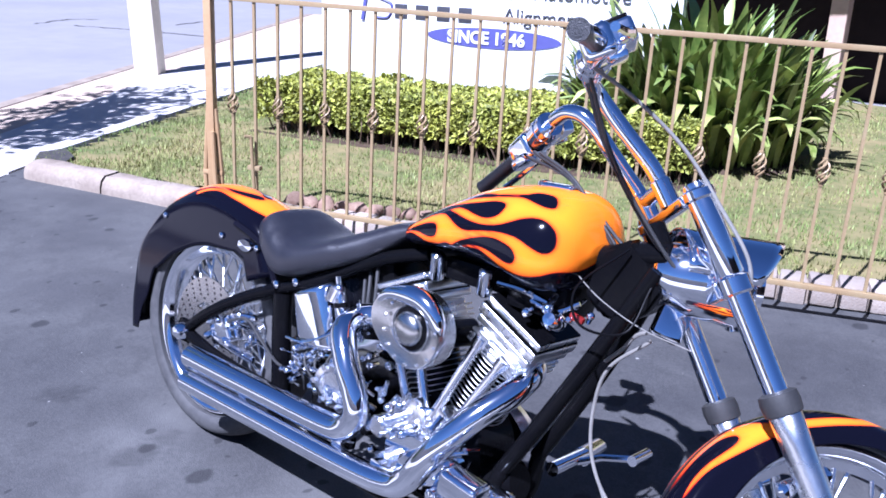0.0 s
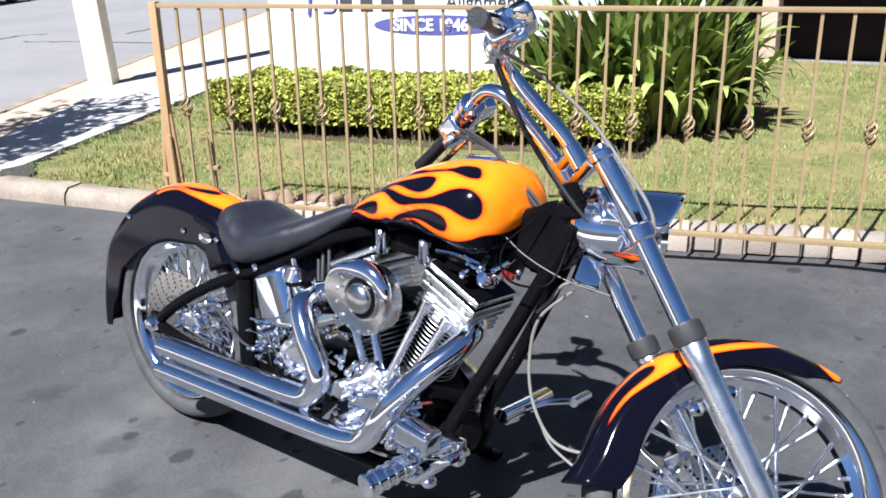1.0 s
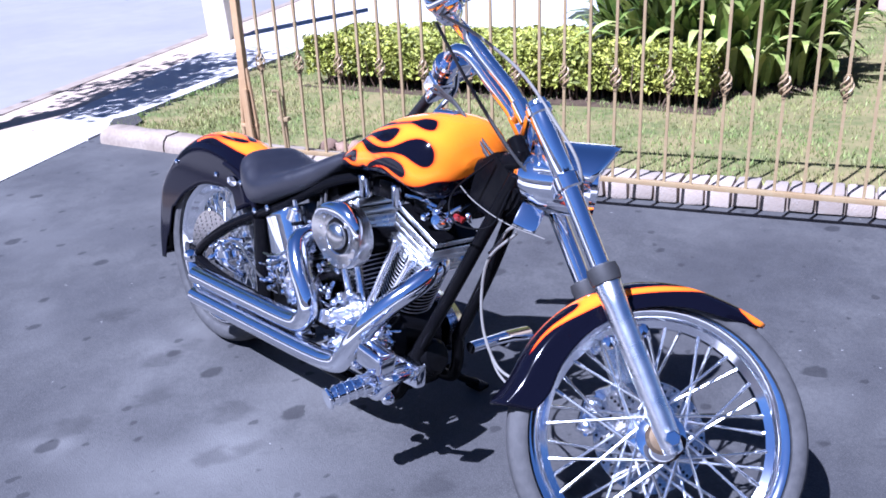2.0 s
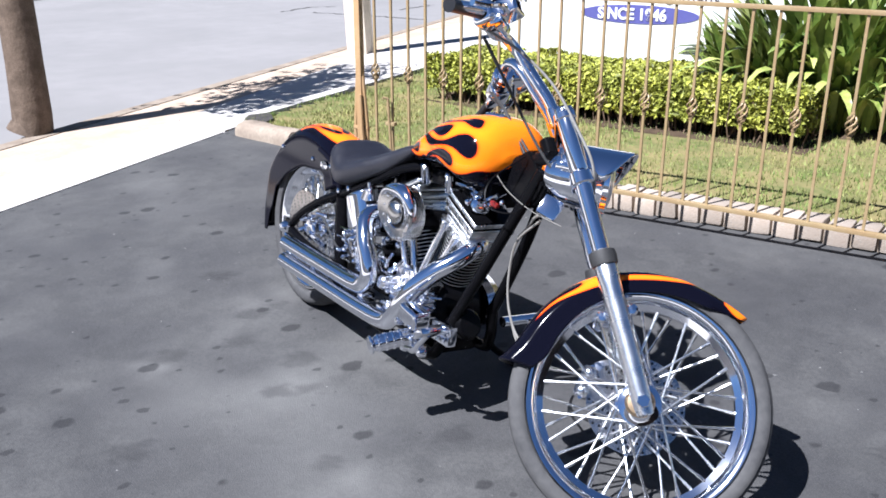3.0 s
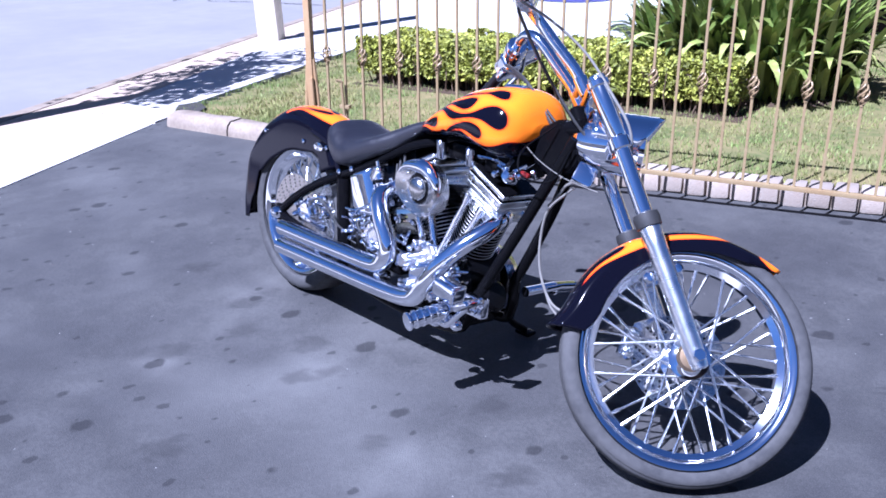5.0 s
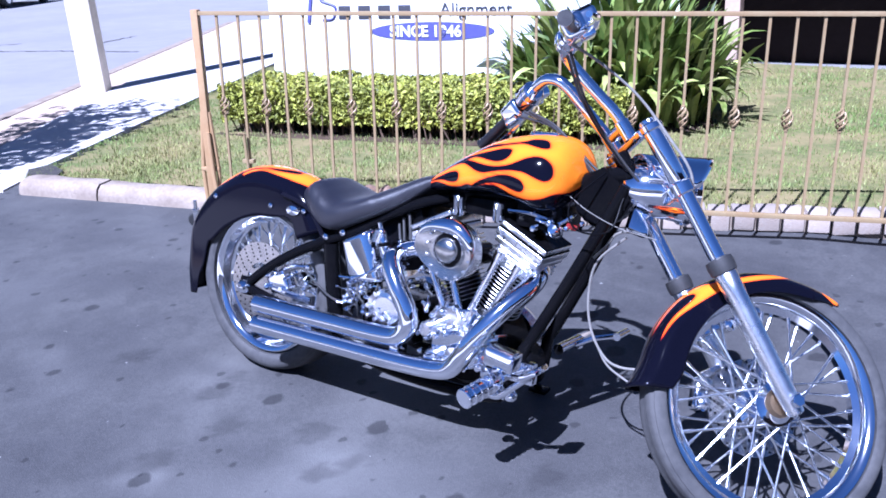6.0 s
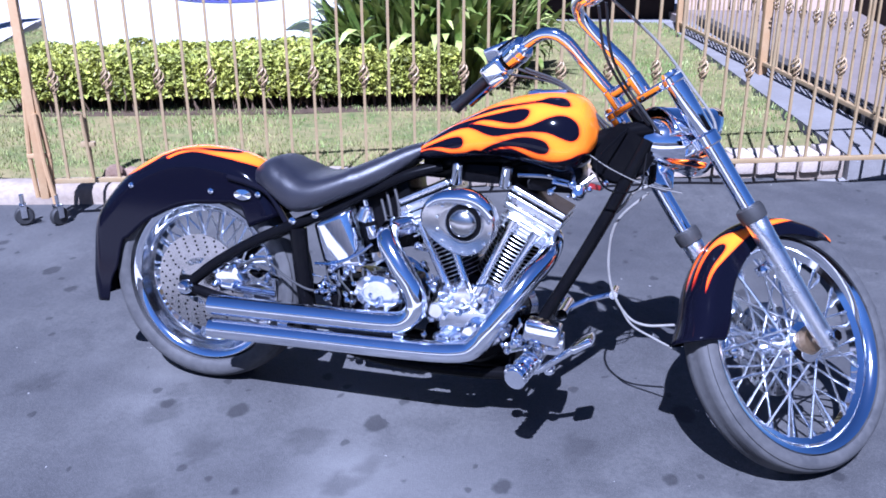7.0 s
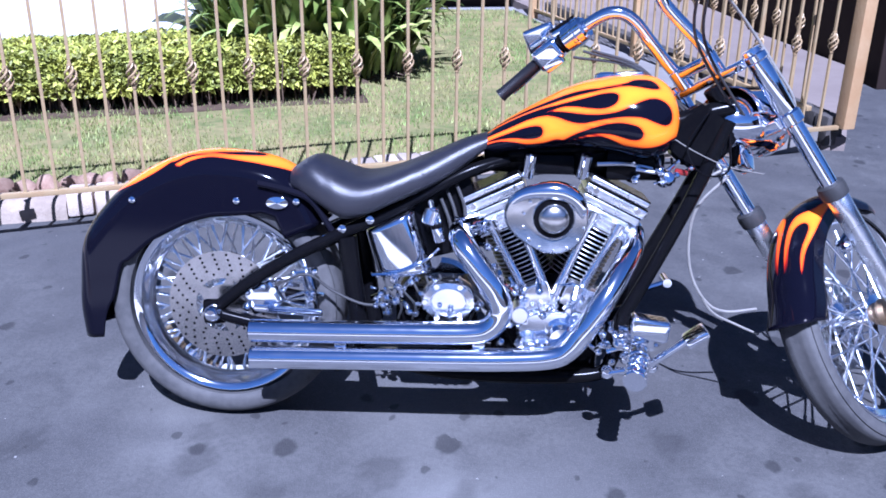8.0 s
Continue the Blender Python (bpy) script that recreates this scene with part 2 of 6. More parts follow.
def spline(points, steps=8):
    """A smooth line through the points."""
    p = [Vector(q) for q in points]
    p = [2 * p[0] - p[1]] + p + [2 * p[-1] - p[-2]]
    out = []
    for i in range(1, len(p) - 2):
        for s in range(steps):
            t = s / steps
            a, b, c, d = p[i - 1], p[i], p[i + 1], p[i + 2]
            out.append(0.5 * ((2 * b) + (c - a) * t + (2 * a - 5 * b + 4 * c - d) * t * t + (3 * b - a - 3 * c + d) * t ** 3))
    out.append(p[-2])
    return out


def add_tube(bm, points, radius, seg=12, caps=True):
    """A round bar along points; radius is a number or one for each point."""
    pts = [Vector(q) for q in points]
    rad = radius if isinstance(radius, (list, tuple)) else [radius] * len(pts)
    rings, side = [], None
    for i, p in enumerate(pts):
        d = (pts[min(i + 1, len(pts) - 1)] - pts[max(i - 1, 0)]).normalized()
        if side is None:
            side = d.orthogonal().normalized()
        side = (side - d * side.dot(d)).normalized()
        up = d.cross(side)
        rings.append([bm.verts.new(p + (side * math.cos(2 * math.pi * k / seg) + up * math.sin(2 * math.pi * k / seg)) * rad[i]) for k in range(seg)])
    for a, b in zip(rings, rings[1:]):
        for k in range(seg):
            bm.faces.new((a[k], a[(k + 1) % seg], b[(k + 1) % seg], b[k]))
    if caps:
        bm.faces.new(rings[0])
        bm.faces.new(rings[-1])
    return bm


def add_loft(bm, sections, closed=True, caps=True):
    rings = [[bm.verts.new(v) for v in s] for s in sections]
    n = len(rings[0])
    for a, b in zip(rings, rings[1:]):
        for k in range(n if closed else n - 1):
            bm.faces.new((a[k], a[(k + 1) % n], b[(k + 1) % n], b[k]))
    if caps and closed:
        bm.faces.new(rings[0])
        bm.faces.new(rings[-1])
    return bm


def curve_at(table, x):
    """Smooth reading of a table of (x, y)."""
    if x <= table[0][0]:
        return table[0][1]
    for i in range(len(table) - 1):
        (x0, y0), (x1, y1) = table[i], table[i + 1]
        if x <= x1:
            t = (x - x0) / (x1 - x0)
            m0 = (y1 - table[i - 1][1]) / (x1 - table[i - 1][0]) if i else (y1 - y0) / (x1 - x0)
            m1 = (table[i + 2][1] - y0) / (table[i + 2][0] - x0) if i + 2 < len(table) else (y1 - y0) / (x1 - x0)
            h = x1 - x0
            return (2 * t ** 3 - 3 * t * t + 1) * y0 + (t ** 3 - 2 * t * t + t) * h * m0 + (3 * t * t - 2 * t ** 3) * y1 + (t ** 3 - t * t) * h * m1
    return table[-1][1]


def slab(name, outline, z0, z1, mat, label, category, kind="structure", cuts=0):
    """A flat piece of ground with thickness over an outline."""
    bm = bmesh.new()
    low = [bm.verts.new((x, y, z0)) for x, y in outline]
    top = [bm.verts.new((x, y, z1)) for x, y in outline]
    n = len(outline)
    bm.faces.new(top)
    bm.faces.new(low)
    for i in range(n):
        bm.faces.new((low[i], low[(i + 1) % n], top[(i + 1) % n], top[i]))
    return tagged(part(name, bm, mat, smooth=False), label, category, kind=kind)


def inside(p, poly):
    x, y = p
    hit = False
    for i in range(len(poly)):
        (x0, y0), (x1, y1) = poly[i - 1], poly[i]
        if (y0 > y) != (y1 > y) and x < (x1 - x0) * (y - y0) / (y1 - y0) + x0:
            hit = not hit
    return hit

# ---- ground, street, lawn ----
NS, DS = Vector((-0.823, -0.568)), Vector((-0.568, 0.823))   # towards the street; along it


def st(q, s):
    """A place by its distance towards the street and along it."""
    return tuple(NS * q + DS * s)


def edge(s):
    """How far towards the street the asphalt reaches."""
    return 2.105 - 0.03 * s


def lawn_edge(s):
    """How far towards the street the lawn reaches."""
    return 1.86 - 0.142 * (s - 3.08)


KERB = [(-3.02, 1.03), (-1.05, 1.46), (2.12, 2.62)]      # front line of the lawn's edging
LAWN_LINE = [(KERB[0][0] - 0.04, KERB[0][1] + 0.10), (KERB[1][0] - 0.04, KERB[1][1] + 0.12), (KERB[2][0] - 0.04, KERB[2][1] + 0.12), (1.02, 7.45), (-6.2, 7.9), st(lawn_edge(7.2), 7.2), st(lawn_edge(2.7), 2.7)]


def grid_ground():
    """One sheet to the horizon, finer near the driveway."""
    bm = bmesh.new()
    xs = [-600, -200, -80, -40, -20, -10, 0, 10, 20, 40, 80, 200, 600]
    v = [[bm.verts.new((x, y, -0.05)) for x in xs] for y in xs]
    for j in range(len(xs) - 1):
        for i in range(len(xs) - 1):
            bm.faces.new((v[j][i], v[j][i + 1], v[j + 1][i + 1], v[j + 1][i]))
    return tagged(part("ground", bm, STREET, smooth=False), "pale grey worn street asphalt reaching far", "street", kind="structure")


grid_ground()


def tar_cracks():
    """Old cracks in the street, filled with dark tar."""
    rnd = random.Random(12)
    tar = material("road_tar", (0.10, 0.095, 0.09), 0.8, 0.0, 6, 0.5, spec=0.2)
    for line in ([(-12.64, 6.09), (-13.2, 6.95), (-12.93, 7.4)], [(-12.1, 6.45), (-11.0, 6.8), (-9.47, 7.15)], [(-11.4, 7.86), (-11.8, 8.95)], [(-16.9, 7.0), (-16.4, 7.35)]):
        bm = bmesh.new()
        old = None
        for a, b in zip(line, line[1:]):
            a, b = Vector(a), Vector(b)
            d = (b - a).normalized()
            side = Vector((-d.y, d.x))
            steps = max(3, int((b - a).length / 0.12))
            for i in range(steps + 1):
                c = a.lerp(b, i / steps) + side * rnd.uniform(-0.05, 0.05)
                w = rnd.uniform(0.012, 0.035)
                pair = [bm.verts.new((*(c + side * w), -0.044)), bm.verts.new((*(c - side * w), -0.044))]
                if old:
                    bm.faces.new((old[0], old[1], pair[1], pair[0]))
                old = pair
        tagged(part("tar_crack", bm, tar, smooth=False), "thin dark tar-filled crack across the pale street", "road crack", kind="structure")


tar_cracks()
STREAKS = [((0.25, -1.25), (0.15, -0.65), 0.10, 1.1), ((0.15, -0.65), (-0.12, -0.12), 0.10, 1.6), ((-0.12, -0.12), (-0.35, 0.10), 0.15, 1.3), ((1.3, -0.85), (1.12, -0.4), 0.09, 1.1),
           ((-0.9, -0.95), (-0.45, -0.55), 0.12, 0.6), ((0.55, -0.35), (0.75, 0.0), 0.11, 0.8), ((2.2, -0.4), (2.9, 0.4), 0.2, 0.25), ((0.9, 1.0), (2.0, 1.2), 0.3, 0.2)]


def driveway():
    """The dark asphalt, with old drip stains stored on its points."""
    bm = bmesh.new()
    stain = bm.verts.layers.float.new("stain")
    wear = bm.verts.layers.float.new("wear")
    spots = [(1.12, -0.09, .04), (0.63, -0.30, .035), (0.58, -0.38, .035), (0.17, -0.33, .045), (-0.03, -0.18, .05), (-0.04, -0.08, .035),
              (-0.48, -0.13, .05), (1.40, -0.30, .045), (1.03, -0.45, .035), (1.95, 0.11, .035), (1.91, 0.84, .05), (0.65, -0.87, .05), (0.13, -0.56, .05), (0.42, -0.22, .05)]
    step = 0.02
    nx, ny = int(6.9 / step), int(4.4 / step)
    x0, y0 = -3.3, -1.9
    v = {}
    for j in range(ny + 1):
        for i in range(nx + 1):
            x, y = x0 + i * step, y0 + j * step
            q = NS.x * x + NS.y * y
            over = q - edge(DS.x * x + DS.y * y)
            if over > step:
                continue
            if over > 0:
                x, y = x - NS.x * over, y - NS.y * over
            u = max(0.0, min(1.0, (x - 1.25) / 0.4))
            p = bm.verts.new((x, y, 0.004 * noise.noise(Vector((x * 0.9, y * 0.9, 0))) - 0.026 * u * u * (3 - 2 * u)))
            m = 0.0
            for a, b, r in spots:
                d = math.hypot(x - a, (y - b) * 0.78)
                if d < r * 2.2:
                    d += 0.8 * r * noise.noise(Vector((x * 40, y * 40, a)))
                    m = max(m, min(1.0, max(0.0, (r * 1.2 - d) / (r * 0.4))))
            p[stain] = m
            streak = noise.noise(Vector((x * 0.9 + y * 0.5, y * 1.7 - x * 0.6, 3.0))) + 0.5 * noise.noise(Vector((x * 3.1, y * 4.0, 9.0)))
            near = math.exp(-((x - 0.1) / 1.0) ** 2 - ((y + 0.25) / 0.42) ** 2)
            for (ax, ay), (bx, by), wide, much in STREAKS:
                t = max(0.0, min(1.0, ((x - ax) * (bx - ax) + (y - ay) * (by - ay)) / ((bx - ax) ** 2 + (by - ay) ** 2)))
                d = math.hypot(x - ax - t * (bx - ax), y - ay - t * (by - ay)) / wide
                if d < 2.5:
                    d += 1.1 * noise.noise(Vector((x * 6, y * 6, ax)))
                    near += much * math.exp(-d * d) * (0.45 + 0.9 * noise.noise(Vector((x * 11, y * 9, 2.0))))
            far = max(0.0, min(1.0, (-0.3 - x) / 1.3))
            p[wear] = max(0.0, min(1.0, 0.02 + 0.20 * far * (0.8 + 0.5 * streak) + 0.68 * max(0.0, streak) * (0.35 + near) + 0.13 * near))
            v[i, j] = p
    for j in range(ny):
        for i in range(nx):
            c = [v.get(k) for k in ((i, j), (i + 1, j), (i + 1, j + 1), (i, j + 1))]
            if all(c):
                try:
                    bm.faces.new(c)
                except ValueError:
                    pass
    m = ASPHALT
    n, k = m.node_tree.nodes, m.node_tree.links
    b = n["Principled BSDF"]
    out = b.inputs["Base Color"].links[0].from_socket
    for name, colour, amount in (("wear", (0.185, 0.182, 0.175), 0.7), ("stain", (0.018, 0.018, 0.020), 0.34)):
        a = n.new("ShaderNodeAttribute")
        a.attribute_name = name
        x = n.new("ShaderNodeMix")
        x.data_type = "RGBA"
        r = n.new("ShaderNodeMapRange")
        r.inputs[4].default_value = amount
        k.new(a.outputs["Fac"], r.inputs[0])
        k.new(r.outputs[0], x.inputs[0])
        k.new(out, x.inputs[6])
        x.inputs[7].default_value = (*colour, 1)
        out = x.outputs[2]
    k.new(out, b.inputs["Base Color"])
    drips(m, 5.0, -0.05, 0.21, 0.62, 3.0)
    drips(m, 11.0, -0.10, 0.20, 0.55, 8.0)
    return tagged(part("driveway", bm, m), "dark grey asphalt driveway with oil drips and worn streaks", "driveway", kind="structure")


driveway()
far = [st(edge(-14), -14), st(edge(2.4), 2.4), (-2.55, 2.45), (2.16, 2.45), (0.9, 12.5), (14, 12.5), (14, -14)]
slab("driveway_far", far, -0.12, -0.045, ASPHALT, "plain dark asphalt yard round the driveway", "driveway")
# unseen pale slab, added so that the chrome mirrors bright ground
slab("yard", [(-9, -2.2), (13.5, -2.2), (13.5, -13.5), (-9, -13.5)], -0.1, -0.002, CONCRETE, "unseen pale concrete ground added for the chrome to reflect", "yard")
slab("apron", [st(edge(-3.2) + 0.004, -3.2), st(edge(2.62) + 0.004, 2.62), st(2.62, 2.9), st(2.66, -3.4)], -0.12, 0.004, CONCRETE, "sunlit pale concrete driveway apron", "pavement")
slab("sidewalk", [st(2.03, 2.64), st(lawn_edge(3) + 0.13, 3.0), st(lawn_edge(16) + 0.13, 16), st(2.95, 16), st(2.62, 2.94)], -0.12, 0.012, CONCRETE, "pale concrete pavement dappled with tree shade", "pavement")
slab("lawn_border", [st(lawn_edge(2.9) + 0.126, 2.9), st(lawn_edge(9) + 0.126, 9.0), st(lawn_edge(9), 9.0), st(lawn_edge(2.9), 2.9)], -0.1, 0.085, CONCRETE, "low pale concrete edging between lawn and pavement", "kerb")
slab("parkway", [st(2.67, -3.4), st(2.63, 2.92), st(2.96, 16), st(3.2, 16), st(3.2, -3.4)], -0.12, -0.004, material("parkway_dirt", (0.5, 0.4, 0.31), 0.95, 0.0, 4, 0.6, 0.6, 60, second=(0.36, 0.28, 0.21), spec=0.1),
     "beige dirt strip beside the street", "verge")
slab("street_kerb", [st(3.21, -12), st(3.21, 16), st(3.34, 16), st(3.34, -12)], -0.12, 0.0, KERB_STONE, "worn grey street kerb", "kerb")
slab("side_yard", [(2.60, 2.68), (3.36, 4.6), (3.12, 6.4), (3.6, 8.9), (1.0, 8.9), (1.34, 7.5), (2.48, 2.70)], -0.1, 0.03, SIDE_GROUND, "worn brownish concrete yard beyond the fence", "yard")
slab("path", [(2.13, 2.61), (1.03, 7.45), (1.30, 7.55), (2.45, 2.68)], -0.1, 0.075, PATH_GREY, "narrow pale concrete path beside the lawn", "path")


def lawn():
    bm = bmesh.new()
    top, step = {}, 0.07
    for j in range(102):
        for i in range(128):
            x, y = -6.6 + i * step, 0.9 + j * step
            top[i, j] = bm.verts.new((x, y, 0.075 + 0.012 * noise.noise(Vector((x * 1.3, y * 1.3, 2)))))
    for j in range(101):
        for i in range(127):
            c = [top[i, j], top[i + 1, j], top[i + 1, j + 1], top[i, j + 1]]
            if all(inside((q.co.x, q.co.y), LAWN_LINE) for q in c):
                bm.faces.new(c)
    bmesh.ops.delete(bm, geom=[q for q in bm.verts if not q.link_faces], context="VERTS")
    return tagged(part("lawn", bm, LAWN), "mown green lawn with dry patches", "lawn", kind="structure")


lawn()


def blades(name, count, place, height, width, mat, seed, label, lean=0.6):
    rnd = random.Random(seed)
    verts, faces = [], []
    for _ in range(count):
        p = place(rnd)
        if p is None:
            continue
        x, y, z = p
        a, h, w = rnd.uniform(0, 6.283), height * rnd.uniform(0.5, 1.25), width * rnd.uniform(0.7, 1.4)
        dx, dy = math.cos(a) * w, math.sin(a) * w
        b, l = rnd.uniform(0, 6.283), h * rnd.uniform(0.1, lean)
        i = len(verts)
        verts += [(x - dx, y - dy, z), (x + dx, y + dy, z), (x + l * math.cos(b), y + l * math.sin(b), z + h)]
        faces.append((i, i + 1, i + 2))
    me = bpy.data.meshes.new(name)
    me.from_pydata(verts, [], faces)
    me.materials.append(mat)
    return tagged(new(name, me), label, "grass", kind="stuff")


def lawn_place(rnd):
    y = 1.1 + 6.6 * rnd.random() ** 1.5
    x = rnd.uniform(-6.0, 2.2)
    bare = noise.noise(Vector((x * 1.7, y * 1.7, 7))) + 0.6 * noise.noise(Vector((x * 5, y * 5, 3)))
    if bare > 0.12 and rnd.random() < min(0.85, bare * 1.9):
        return None
    return (x, y, 0.07) if inside((x, y), LAWN_LINE) else None


blades("grass", 150000, lawn_place, 0.030, 0.0038, GRASS, 5, "short green grass of the lawn, straw-coloured in places")


# ---- edging of the lawn ----
def kerb_left():
    """Two worn lengths with an open joint between them, the outer end rounded off."""
    bm = bmesh.new()
    a, b = Vector(KERB[0]), Vector(KERB[1])
    d = (b - a).normalized()
    n = Vector((-d.y, d.x))
    length = (b - a).length
    for s0, s1, lift in ((-0.02, 0.60, 0.006), (0.612, length, 0.0)):
        steps = 26
        sec = []
        for i in range(steps + 1):
            u = s0 + (s1 - s0) * i / steps
            p = a + d * u
            end = min(1.0, 0.55 + 0.45 * math.sqrt(max(0.0, 1 - (1 - min(1.0, (u - s0) / 0.07)) ** 2))) if s0 < 0 else 1.0
            ring = []
            for x, z in ((-0.012, -0.06), (-0.006, 0.03), (0.004, 0.062), (0.03, 0.085), (0.08, 0.092), (0.13, 0.09), (0.158, 0.074), (0.17, -0.06)):
                w = 0.007 * noise.noise(Vector((u * 6, x * 18, z * 20)))
                ring.append(Vector((*(p + n * (0.08 + (x - 0.08) * end + w)), z * end + lift + w)))
            sec.append(ring)
        add_loft(bm, sec)
    return tagged(part("kerb_left", bm, KERB_STONE), "low rounded brownish concrete kerb with an open joint", "kerb", kind="structure")


kerb_left()
# dark slab in place of the shade at the border's cut end
slab("soil_gap", [(-3.09, 1.15), (-3.20, 1.23), (-3.19, 1.39), (-2.96, 1.31), (-2.86, 1.195)], 0.0, 0.094, SHADE_EDGE, "dark slab standing in for the shaded recess where the lawn's edging is broken", "soil")


def brick_kerb():
    base = bmesh.new()
    a, b = Vector(KERB[1]), Vector(KERB[2])
    d = (b - a).normalized()
    n = Vector((-d.y, d.x))
    length = (b - a).length
    ang = math.degrees(math.atan2(d.y, d.x))
    mid = (a + b) / 2 + n * 0.10
    add_box(base, (length, 0.15, 0.12), pose(mid.x, mid.y, 0.012, 0, 0, ang), 0.004)
    k = tagged(part("brick_kerb", base, KERB_STONE), "edging of pale weathered bricks on a mortar bed", "kerb", kind="structure")
    count = int(length / 0.112)
    shapes = []
    rnd = random.Random(8)
    for s in range(4):
        bm = bmesh.new()
        add_box(bm, (0.104, 0.17, 0.095), Matrix(), 0.014, 2)
        for v in bm.verts:
            v.co += Vector((noise.noise(v.co * 22 + Vector((s, 0, 0))), noise.noise(v.co * 22 + Vector((0, s, 5))), noise.noise(v.co * 22 + Vector((3, 0, s))))) * 0.006
        shapes.append(bm)
    first = []
    for i in range(count):
        p = a + d * (0.112 * (i + 0.5)) + n * (0.085 + rnd.uniform(-0.006, 0.006))
        m = pose(p.x, p.y, 0.047 + rnd.uniform(-0.006, 0.006), rnd.uniform(-3, 3), rnd.uniform(-2, 2), ang + rnd.uniform(-2.5, 2.5))
        if i < 4:
            first.append(part("brick", shapes[i], BRICK, k, m=m))
        else:
            again(first[rnd.randrange(4)], m, k)
    return k


brick_kerb()


def path_edging():
    """Low edging blocks on the far side of the path, coloured dark for shade."""
    k = empty("path_edging", pose(0, 0, 0))
    tagged(k, "low blocks beside the concrete path, coloured dark for the shade there", "edging", kind="structure")
    bm = bmesh.new()
    add_box(bm, (0.10, 0.115, 0.16), Matrix(), 0.012)
    first = None
    a, b = Vector((2.42, 2.72)), Vector((1.28, 7.6))
    d = (b - a).normalized()
    ang = math.degrees(math.atan2(d.y, d.x)) - 90
    for i in range(int((b - a).length / 0.125)):
        p = a + d * (0.125 * i) + Vector((0.10, 0.02))
        m = pose(p.x, p.y, 0.06, 0, 0, ang + random.uniform(-3, 3))
        if first is None:
            first = part("edging_block", bm, SHADE_EDGE, k, m=m)
        else:
            again(first, m, k)


path_edging()

# ---- the gate, opened along the kerb ----
GATE0, GATE_ANG = Vector((-1.40, 1.12)), 20.9
GD = Vector((math.cos(radians(GATE_ANG)), math.sin(radians(GATE_ANG))))


def gate():
    g = empty("driveway_gate", pose(GATE0.x, GATE0.y, 0, 0, 0, GATE_ANG) @ pose(0, 0, 0, 0, 1.25, 0))
    tagged(g, "bronze-painted iron gate with twisted basket pickets standing open", "gate")

    def add(name, bm, mat=GATE_PAINT, label="", m=None):
        return part(name, bm, mat, g, label, m=m)

    bm = bmesh.new()
    add_box(bm, (4.18, 0.026, 0.019), pose(2.10, 0, 1.078), 0.002)
    add("top_rail", bm)
    bm = bmesh.new()
    add_box(bm, (4.18, 0.026, 0.020), pose(2.10, 0, 0.192), 0.002)
    add("bottom_rail", bm)
    bm = bmesh.new()
    add_box(bm, (0.037, 0.037, 0.98), pose(0, 0, 0.605), 0.004)
    add("left_post", bm, POST_PAINT, "weathered tan end post")
    bm = bmesh.new()
    add_box(bm, (0.072, 0.072, 1.75), pose(4.235, 0, 1.06), 0.005)
    add("right_post", bm, POST_PAINT, "taller tan hinge post")
    bm = bmesh.new()
    for s in (-1, 1):
        add_tube(bm, [(s * 0.018, 0, 0.60), (s * 0.028, 0.0, 0.48), (s * 0.042, 0.0, 0.30), (s * 0.034, 0, 0.12)], 0.011, 8)
    add_box(bm, (0.10, 0.024, 0.02), pose(0, 0, 0.31), 0.003)
    add("post_brace", bm, POST_PAINT)
    bm = bmesh.new()
    add_tube(bm, [(0.015, -0.022, 0.50), (0.025, -0.030, 0.30), (0.05, -0.04, 0.10)], 0.011, 8)
    add("caster_stem", bm, POST_PAINT)
    for k, (x, y) in enumerate(((-0.10, -0.02), (0.055, -0.04))):
        c = empty("caster", pose(x, y, 0.0, 0, 0, 20 + 30 * k), g)
        bm = bmesh.new()
        add_lathe(bm, [(0.012, -0.014), (0.036, -0.014), (0.042, -0.007), (0.042, 0.007), (0.036, 0.014), (0.012, 0.014)], pose(0, 0, 0.042, 90, 0, 0), 18)
        part("caster_wheel", bm, BLACK_RUBBER, c)
        bm = bmesh.new()
        add_box(bm, (0.03, 0.042, 0.008), pose(0, 0, 0.092), 0.002)
        for s in (-1, 1):
            add_box(bm, (0.026, 0.004, 0.06), pose(0, s * 0.019, 0.065), 0.001)
        add_cyl(bm, (0, 0, 0.09), (0, 0, 0.14), 0.010)
        part("caster_fork", bm, DULL_CHROME, c)
    bm = bmesh.new()
    add_tube(bm, [(0.21, -0.03, 0.50), (0.218, -0.03, 0.35), (0.226, -0.03, 0.21)], 0.008, 8)
    add_tube(bm, [(0.21, -0.03, 0.50), (0.19, -0.05, 0.505)], 0.007, 6)
    add_box(bm, (0.06, 0.03, 0.02), pose(0.219, -0.015, 0.36), 0.003)
    add("drop_rod", bm, GATE_PAINT, "rusty drop bolt")
    # pickets
    bm = bmesh.new()
    add_box(bm, (0.0115, 0.0115, 0.88), Matrix(), 0.0)
    first = add("picket", bm, m=pose(0.1055, 0, 0.632))
    bm = bmesh.new()
    for w in range(4):
        pts = []
        for i in range(15):
            u = i / 14
            a = 2 * math.pi * (w / 4 + u * 0.8)
            r = 0.004 + 0.0185 * math.sin(math.pi * u) ** 0.8
            pts.append((r * math.cos(a), r * math.sin(a), -0.046 + 0.092 * u))
        add_tube(bm, pts, 0.0042, 6)
    for z in (-0.048, 0.048):
        add_lathe(bm, [(0.0, z - 0.006), (0.010, z - 0.004), (0.010, z + 0.004), (0.0, z + 0.006)], seg=8)
    basket = None
    for i in range(39):
        s = -0.002 + 0.110 * (i + 1)
        if s > 4.17:
            break
        if i:
            again(first, pose(s, 0, 0.632))
        else:
            first.matrix_basis = pose(s, 0, 0.632)
